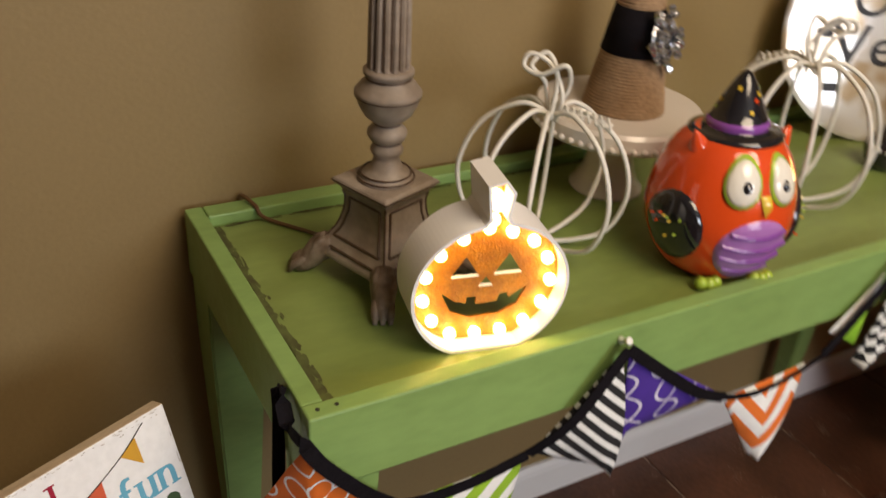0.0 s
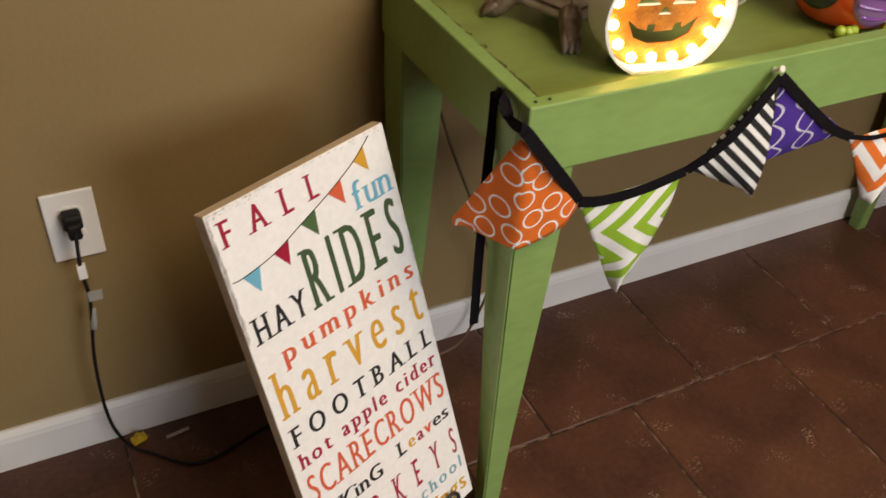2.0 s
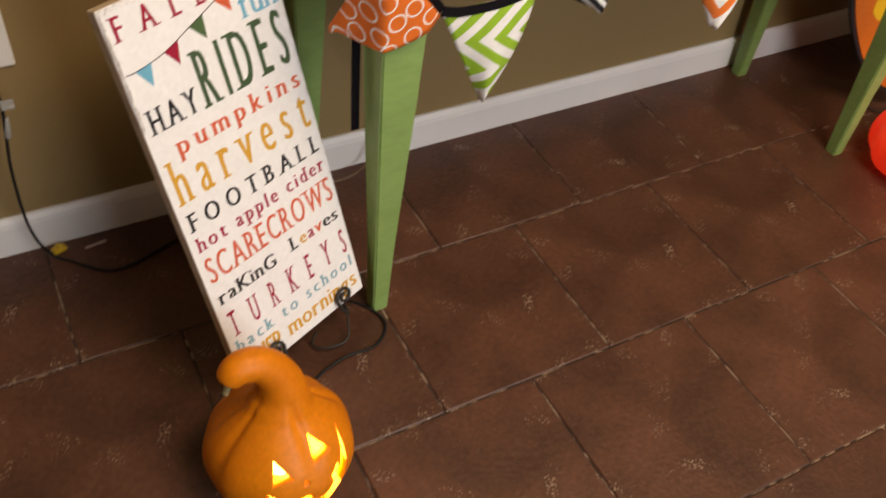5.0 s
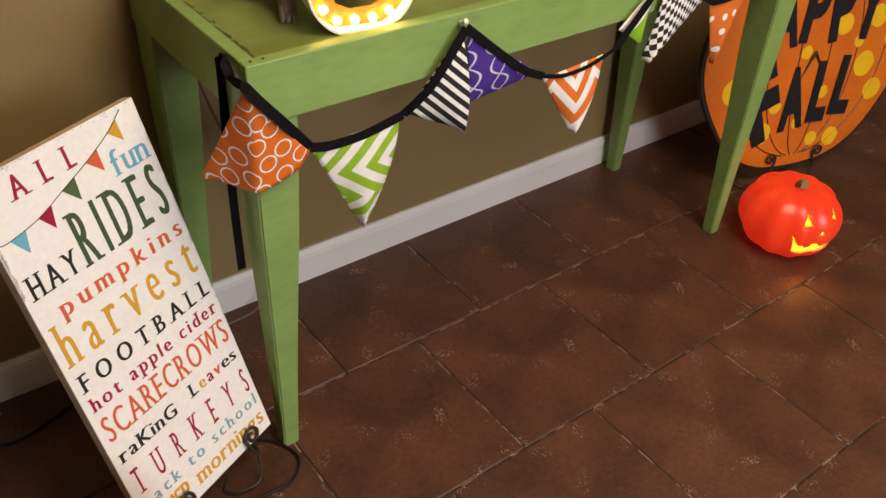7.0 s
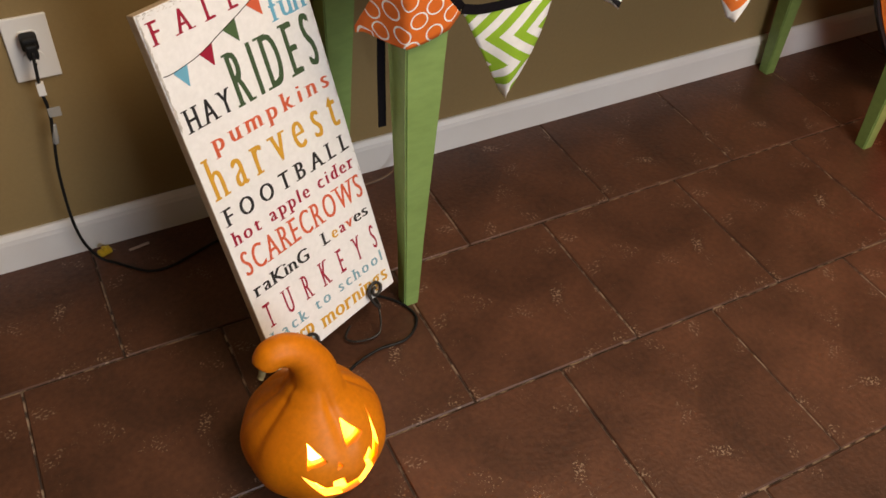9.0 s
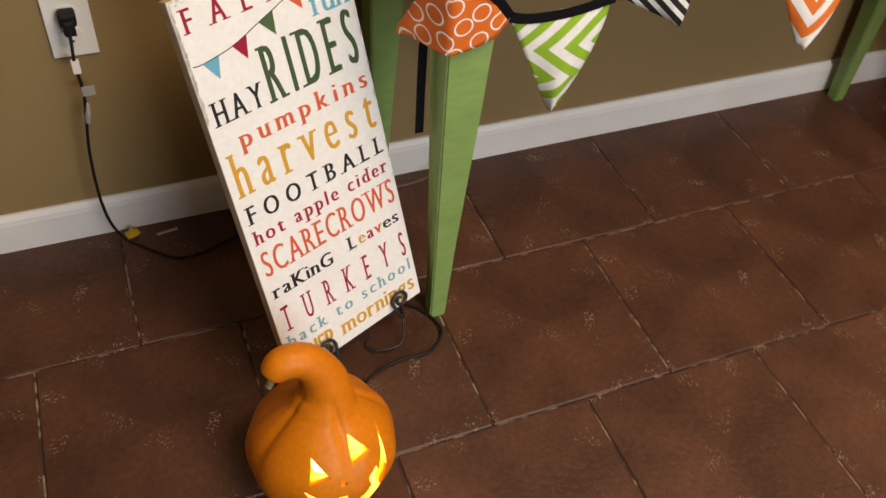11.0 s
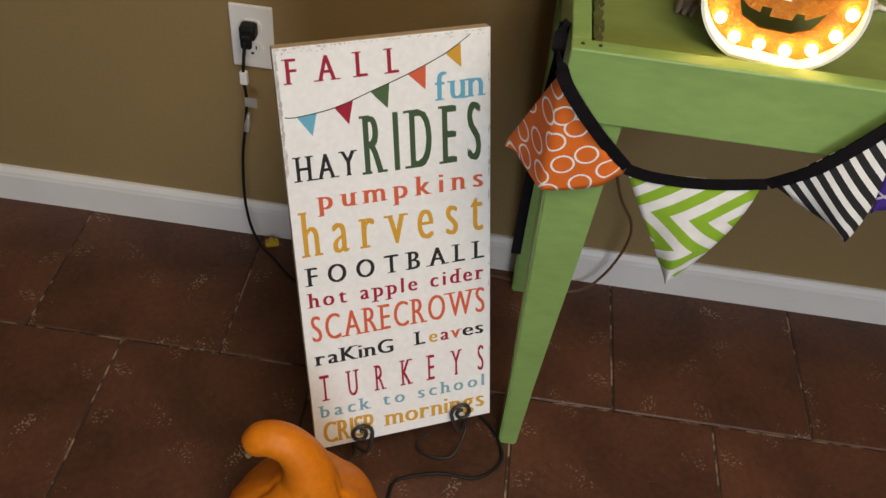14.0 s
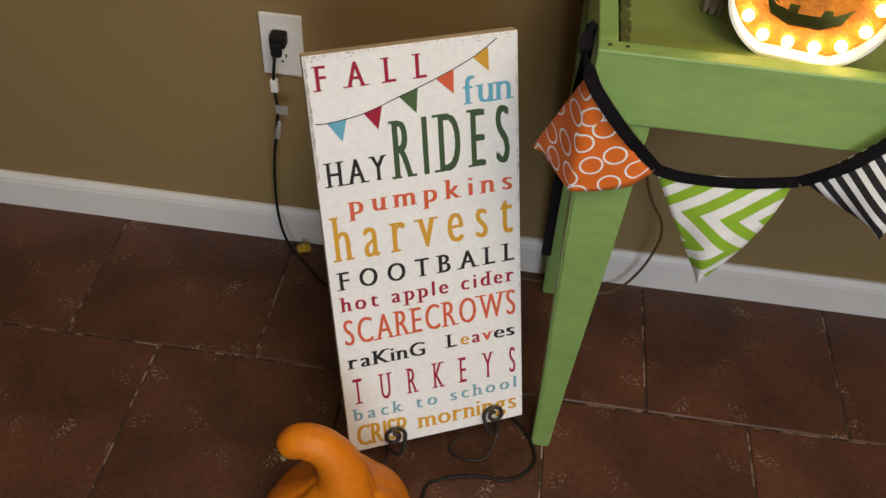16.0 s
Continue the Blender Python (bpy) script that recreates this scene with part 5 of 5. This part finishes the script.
def patch(centre, radius, m, n=20, lift=0.0012, squash=(1, 1), bm=None, mat=0, body=None):
    """A raised rounded patch laid on the body: a disc projected on it."""
    rings = []
    for r, up in ((1.0, -0.002), (0.97, lift * 0.6), (0.8, lift), (0.4, lift * 1.3)):
        ring = []
        for i in range(n):
            a = 2 * math.pi * i / n
            p = Vector((centre[0] + radius * r * squash[0] * math.cos(a), centre[1] + radius * r * squash[1] * math.sin(a)))
            ring.append(bm.verts.new(body(m, p.x, p.y, up)))
        rings.append(ring)
    for lo, hi in zip(rings, rings[1:]):
        for i in range(n):
            bm.faces.new((lo[i], lo[(i + 1) % n], hi[(i + 1) % n], hi[i])).material_index = mat
    bm.faces.new(rings[-1]).material_index = mat


OWL_PROFILE = [(0.010, 0.003), (0.052, 0.004), (0.066, 0.012), (0.081, 0.035), (0.0895, 0.062), (0.0895, 0.085), (0.083, 0.112), (0.072, 0.136), (0.060, 0.151), (0.046, 0.160), (0.01, 0.164)]


def owl_radius(z):
    for (r0, z0), (r1, z1) in zip(OWL_PROFILE, OWL_PROFILE[1:]):
        if z0 <= z <= z1:
            return r0 + (r1 - r0) * (z - z0) / (z1 - z0)
    return 0.01


def on_owl(turn, u, z, up):
    """A point on the round body: u metres round from the heading turn, height z, raised by up."""
    r = owl_radius(z)
    a = turn - math.pi / 2 + u / 0.088
    return Vector(((r + up) * math.cos(a), (r + up) * math.sin(a), z))


def owl_jar():
    bm = lathe(smooth_profile(OWL_PROFILE, 3), 56)
    mats = [OWL_ORANGE, OWL_BLACK, OWL_PURPLE, OWL_LILAC, OWL_WHITE, OWL_LIME, OWL_YELLOW]
    for s in (-1, 1):
        patch((s * 0.104, 0.066), 0.041, 0, bm=bm, mat=1, squash=(1.0, 1.0), lift=0.006, body=on_owl)
        patch((s * 0.031, 0.129), 0.0262, 0, bm=bm, mat=5, lift=0.004, body=on_owl)
        patch((s * 0.031, 0.129), 0.0226, 0, bm=bm, mat=4, lift=0.006, body=on_owl)
        patch((s * 0.027, 0.127), 0.0072, 0, bm=bm, mat=1, lift=0.008, body=on_owl, n=12)
        patch((s * 0.027, 0.129), 0.0020, 0, bm=bm, mat=4, lift=0.0095, body=on_owl, n=8)
        rnd = random.Random(7 + s)
        for k in range(9):
            patch((s * 0.104 + rnd.uniform(-0.024, 0.024), 0.066 + rnd.uniform(-0.022, 0.022)), 0.0014, 0, bm=bm, mat=(5, 6, 0)[k % 3], lift=0.009, body=on_owl, n=6)
        # ears
        ear = lathe([(0.016, 0.0), (0.012, 0.012), (0.004, 0.026), (0.001, 0.030)], 10)
        for f in ear.faces:
            f.material_index = 3 if f.normal.y < -0.3 else 0
        ear.transform(pose(s * 0.050, -0.012, 0.140, 0, s * 28, 0))
        me = bpy.data.meshes.new("ear")
        ear.to_mesh(me)
        ear.free()
        bm.from_mesh(me)
        # toes
        for k in (-1, 0, 1):
            toe = bmesh.ops.create_icosphere(bm, subdivisions=2, radius=0.0085, matrix=Matrix.Translation((s * 0.036 + k * 0.0095, -0.068 - 0.003 * (k == 0), 0.0085)))
            for f in {f for v in toe["verts"] for f in v.link_faces}:
                f.material_index = 5
    # belly with stripes
    patch((0.0, 0.052), 0.049, 0, bm=bm, mat=3, squash=(1.0, 0.84), lift=0.003, body=on_owl, n=36)
    for k in range(4):
        z = 0.026 + 0.0155 * k
        w = 0.041 * math.sqrt(max(0.05, 1 - ((z - 0.05) / 0.040) ** 2))
        rings = []
        for i in range(17):
            u = -w + 2 * w * i / 16
            zz = z + 0.004 * (u / w) ** 2
            rings.append([bm.verts.new(on_owl(0, u, zz + dz, up)) for dz, up in ((-0.0032, 0.003), (-0.0015, 0.0062), (0.0015, 0.0062), (0.0032, 0.003))])
        for lo, hi in zip(rings, rings[1:]):
            for q in range(3):
                bm.faces.new((lo[q], hi[q], hi[q + 1], lo[q + 1])).material_index = 2
    # beak
    beak = [on_owl(0, -0.008, 0.118, 0.002), on_owl(0, 0.008, 0.118, 0.002), on_owl(0, 0, 0.096, 0.004), on_owl(0, 0, 0.112, 0.015)]
    vs = [bm.verts.new(p) for p in beak]
    for q in ((0, 3, 2), (3, 1, 2), (0, 1, 3)):
        bm.faces.new([vs[i] for i in q]).material_index = 6
    # witch hat: brim, band and cone, tipped back a little
    hat = lathe([(0.02, 0.0), (0.066, 0.001), (0.071, 0.005), (0.070, 0.010), (0.060, 0.013), (0.045, 0.016), (0.045, 0.017), (0.047, 0.021), (0.046, 0.026), (0.042, 0.028), (0.036, 0.042), (0.026, 0.062), (0.016, 0.080), (0.008, 0.092), (0.002, 0.096)], 40)
    for f in hat.faces:
        z = f.calc_center_median().z
        f.material_index = 2 if 0.016 < z < 0.027 else 1
    rnd = random.Random(5)
    for k in range(12):
        a, z = -math.pi / 2 + rnd.uniform(-1.9, 1.9), rnd.uniform(0.034, 0.078)
        r = 0.0415 - (z - 0.030) * 0.52 + 0.0025
        out = Vector((math.cos(a), math.sin(a), 0.5)).normalized()
        side = Vector((-math.sin(a), math.cos(a), 0))
        up = out.cross(side)
        c = Vector((r * math.cos(a), r * math.sin(a), z))
        hat.faces.new([hat.verts.new(c + (0.0052 if i % 2 == 0 else 0.0022) * (math.cos(i * math.pi / 5) * side + math.sin(i * math.pi / 5) * up)) for i in range(10)]).material_index = (6, 0, 5)[k % 3]
    hat.transform(pose(0.002, 0.004, 0.152, -3, -2, 0) @ Matrix.Diagonal((0.80, 0.80, 0.74, 1)))
    me = bpy.data.meshes.new("hat")
    hat.to_mesh(me)
    hat.free()
    bm.from_mesh(me)
    for f in bm.faces:
        f.smooth = True
    ob = mesh_object("owl_jar", bm, mats)
    tagged(ob, "glossy orange ceramic owl jar wearing a black hat", "figurine").matrix_world = pose(0.741, -0.330, TOP, 0, 0, -13) @ Matrix.Diagonal((0.94, 0.94, 1.05, 1))


owl_jar()


def mirrored_plate():
    """A round mirrored plate with painted words, leaning on the wall."""
    m = pose(1.262, -0.151, TOP, -13, 0, -24)
    t = thing("mirrored_plate", "round mirrored plate with painted black words leaning on the wall", "plate", m)
    disc = lathe([(0.168, 0.0), (0.172, 0.002), (0.172, 0.005), (0.166, 0.007), (0.02, 0.006)], 72)
    disc.transform(pose(0, 0, 0.172, 90, 0, 0))
    part("plate", disc, PEARL, t)
    def place(bm):
        for v in bm.verts:
            v.co = Vector((v.co.x, -0.0075 - v.co.z, 0.172 + v.co.y))
        return bm
    for word, u0, u1, base, cap in (("O", -0.066, -0.006, -0.022, 0.060), ("Ve", -0.092, 0.016, 0.052, 0.064)):
        part("painted_word", place(lettering(word, u0, u1, base, cap)), BOARD_BLACK, t, "black painted lettering")
    for u, v, w in ((-0.118, -0.012, 0.026), (-0.10, -0.095, 0.03)):
        part("painted_bar", place(boxed(u, u + w, v, v + 0.014, 0.0002, 0.0008)), BOARD_BLACK, t, "black painted stroke")


mirrored_plate()


def patterned_ball():
    t = thing("patterned_jar", "small round black jar with white blotches on the table", "jar", pose(1.196, -0.231, TOP))
    bm = lathe([(0.012, 0.0), (0.022, 0.002), (0.030, 0.012), (0.034, 0.028), (0.031, 0.044), (0.022, 0.055), (0.014, 0.058), (0.015, 0.064), (0.012, 0.066)], 32)
    part("body", bm, OWL_BLACK, t, smooth=True)
    rnd = random.Random(3)
    for k in range(14):
        a, z = rnd.uniform(0, 2 * math.pi), rnd.uniform(0.014, 0.044)
        spot = bmesh.new()
        bmesh.ops.create_icosphere(spot, subdivisions=1, radius=rnd.uniform(0.004, 0.007), matrix=Matrix.Diagonal((1, 0.25, 1, 1)))
        r = 0.0335 - 18 * (z - 0.029) ** 2
        part("white_spot", spot, OWL_WHITE, t, smooth=True).matrix_local = pose(r * math.cos(a), r * math.sin(a), z, 0, 0, math.degrees(a) + 90)


patterned_ball()

# ---- beyond the table: wooden pumpkin board and glowing red pumpkin ----
HF = pose(1.790, -0.335, 0.055, -8, 0, -14)


def flat_letters(text, x0, x1, base, cap, bold=0.05):
    bm = lettering(text, x0, x1, -base, cap, "H", bold=bold)
    for v in bm.verts:
        v.co = Vector((v.co.x, -0.0022 - 3 * v.co.z, v.co.y))
    return bm


def pumpkin_board():
    t = thing("pumpkin_board", "orange wooden pumpkin board with yellow dots and black glitter words", "sign", HF)
    n = 72
    def edge(k, grow=0.012):
        a = 2 * math.pi * k / n
        lobes = 1 + 0.018 * math.cos(6 * a)
        return ((0.315 + grow) * lobes * math.cos(a), 0.30 + (0.295 + grow) * lobes * math.sin(a) * (1 - 0.03 * math.sin(a)))
    part("backing", slab([edge(k, 0.020) for k in range(n)], 0.014), BOARD_BLACK, t, "black painted edge")
    face = slab([edge(k) for k in range(n)], 0.004)
    face.transform(Matrix.Translation((0, -0.003, 0)))
    part("face", face, BOARD_ORANGE, t)
    for s in (-0.20, -0.115, -0.035, 0.05, 0.13, 0.215):
        pts = [(s * 1.15 * math.sin(math.radians(q)), -0.0022, 0.30 - 0.285 * math.cos(math.radians(q))) for q in range(8, 173, 8)]
        part("rib_line", tube(pts, 0.0022, 5), BOARD_BLACK, t, "painted black rib line")
    rnd = random.Random(11)
    spots = [(-0.235, 0.225, 0.034), (-0.12, 0.095, 0.030), (-0.02, 0.30, 0.018), (0.09, 0.36, 0.027), (0.185, 0.245, 0.034), (0.235, 0.17, 0.030), (0.06, 0.185, 0.018), (-0.09, 0.165, 0.019), (-0.005, 0.11, 0.018), (0.055, 0.055, 0.020), (0.13, 0.035, 0.026), (0.20, 0.37, 0.03), (-0.17, 0.36, 0.03), (0.265, 0.31, 0.026), (-0.22, 0.10, 0.02), (0.15, 0.31, 0.016), (-0.05, 0.50, 0.03), (0.1, 0.5, 0.03), (-0.16, 0.48, 0.025)]
    for x, z, r in spots:
        if (x / 0.30) ** 2 + ((z - 0.30) / 0.28) ** 2 > 0.98:
            x, z = x * 0.94, 0.30 + (z - 0.30) * 0.94
        bm = slab([(x + r * rnd.uniform(0.95, 1.05) * math.cos(2 * math.pi * k / 20), z + r * rnd.uniform(0.95, 1.05) * math.sin(2 * math.pi * k / 20)) for k in range(20)], 0.001)
        bm.transform(Matrix.Translation((0, -0.0042, 0)))
        part("yellow_dot", bm, DOT_YELLOW, t)
    for k, (ch, x0, x1, base, cap) in enumerate((("H", -0.235, -0.155, 0.335, 0.15), ("A", -0.145, -0.065, 0.33, 0.155), ("P", -0.05, 0.02, 0.335, 0.15), ("P", 0.035, 0.105, 0.33, 0.16), ("Y", 0.115, 0.215, 0.325, 0.16),
                                                 ("F", -0.185, -0.085, 0.085, 0.205), ("A", -0.075, 0.005, 0.105, 0.16), ("L", 0.025, 0.085, 0.115, 0.155), ("L", 0.10, 0.165, 0.125, 0.15))):
        bm = flat_letters(ch, x0, x1, base, cap)
        mid = Vector(((x0 + x1) / 2, 0, base + cap / 2))
        bm.transform(Matrix.Translation(mid) @ Matrix.Rotation(radians((4, -3, 5, -4, 6, -19, -4, 3, 6)[k]), 4, "Y") @ Matrix.Translation(-mid))
        bm.transform(Matrix.Translation((0, -0.003, 0)))
        part("letter_" + ch, bm, BLACK_GLITTER, t, "black glitter letter")


pumpkin_board()
iron_easel("iron_easel", Vector((1.790, -0.335, 0.055)), Vector((math.cos(radians(14)), -math.sin(radians(14)), 0)), Vector((math.sin(radians(14)), math.cos(radians(14)), 0.0)), Vector((0, 0, 1)),
           ((-0.075, -1), (0.085, 1)), "black wrought iron easel holding the pumpkin board", 0.30)


def red_pumpkin():
    t = thing("red_pumpkin", "glowing red plastic pumpkin lantern on the tiles", "jack-o-lantern", pose(1.531, -0.512, 0, 0, 0, -24) @ Matrix.Diagonal((0.88, 0.88, 0.88, 1)))
    prof = [(0.012, 0.004), (0.06, 0.0), (0.095, 0.018), (0.122, 0.055), (0.130, 0.095), (0.122, 0.135), (0.098, 0.168), (0.06, 0.186), (0.025, 0.186), (0.008, 0.182)]
    bm = lathe(smooth_profile(prof), 96, squash=lambda a, r, z: r * (1 + 0.034 * math.cos(10 * a)))
    holes = [[(-0.030, 0.112), (0.000, 0.112), (-0.014, 0.142)], [(0.048, 0.112), (0.074, 0.112), (0.062, 0.142)], [(0.018, 0.088), (0.034, 0.088), (0.026, 0.102)],
             [(-0.045, 0.092), (-0.030, 0.064), (-0.018, 0.066), (-0.014, 0.058), (0.004, 0.058), (0.006, 0.066), (0.020, 0.066), (0.030, 0.056), (0.038, 0.064), (0.056, 0.072), (0.048, 0.048), (0.026, 0.036), (-0.010, 0.034), (-0.036, 0.042)]]
    cavity = lathe([(0.01, 0.012), (0.058, 0.012), (0.088, 0.026), (0.112, 0.06), (0.119, 0.095), (0.112, 0.13), (0.09, 0.158), (0.01, 0.172)], 40)
    body = carve(bm, [cavity] + [prism([(x * 1.1 - 0.012, zz * 1.08 + 0.012) for x, zz in h], pose(0, -0.25, 0), 0.24) for h in holes])
    # inner faces of the red shell are coloured yellow to look lit by the bulb
    for f in body.faces:
        f.smooth = True
        c = f.calc_center_median()
        if f.normal.dot(Vector((c.x, c.y, (c.z - 0.09) * 1.3))) < 0 and c.z > 0.011:
            f.material_index = 1
    part("shell", body, [RED_SHELL, FLESH_LIT_INSIDE], t)
    part("stem", tube(spline([(0, 0, 0.178), (-0.001, -0.004, 0.194), (-0.004, -0.014, 0.204), (-0.008, -0.030, 0.206)], 4), [0.015, 0.0135, 0.012, 0.0115, 0.0105, 0.010, 0.010, 0.010, 0.0105, 0.011, 0.012, 0.012, 0.011], 9), STEM_DRY, t)
    part("inner_bulb", lathe([(0.004, 0.014), (0.020, 0.018), (0.024, 0.05), (0.018, 0.085), (0.004, 0.095)], 16), GLOW_YELLOW, t, "glowing yellow bulb inside", smooth=True)
    d = bpy.data.lights.new("pumpkin_bulb_light", "POINT")
    d.energy, d.color, d.shadow_soft_size = 1.6, (1.0, 0.6, 0.2), 0.02
    new("pumpkin_bulb_light", d).location = (1.531, -0.512, 0.11)


red_pumpkin()

floor()
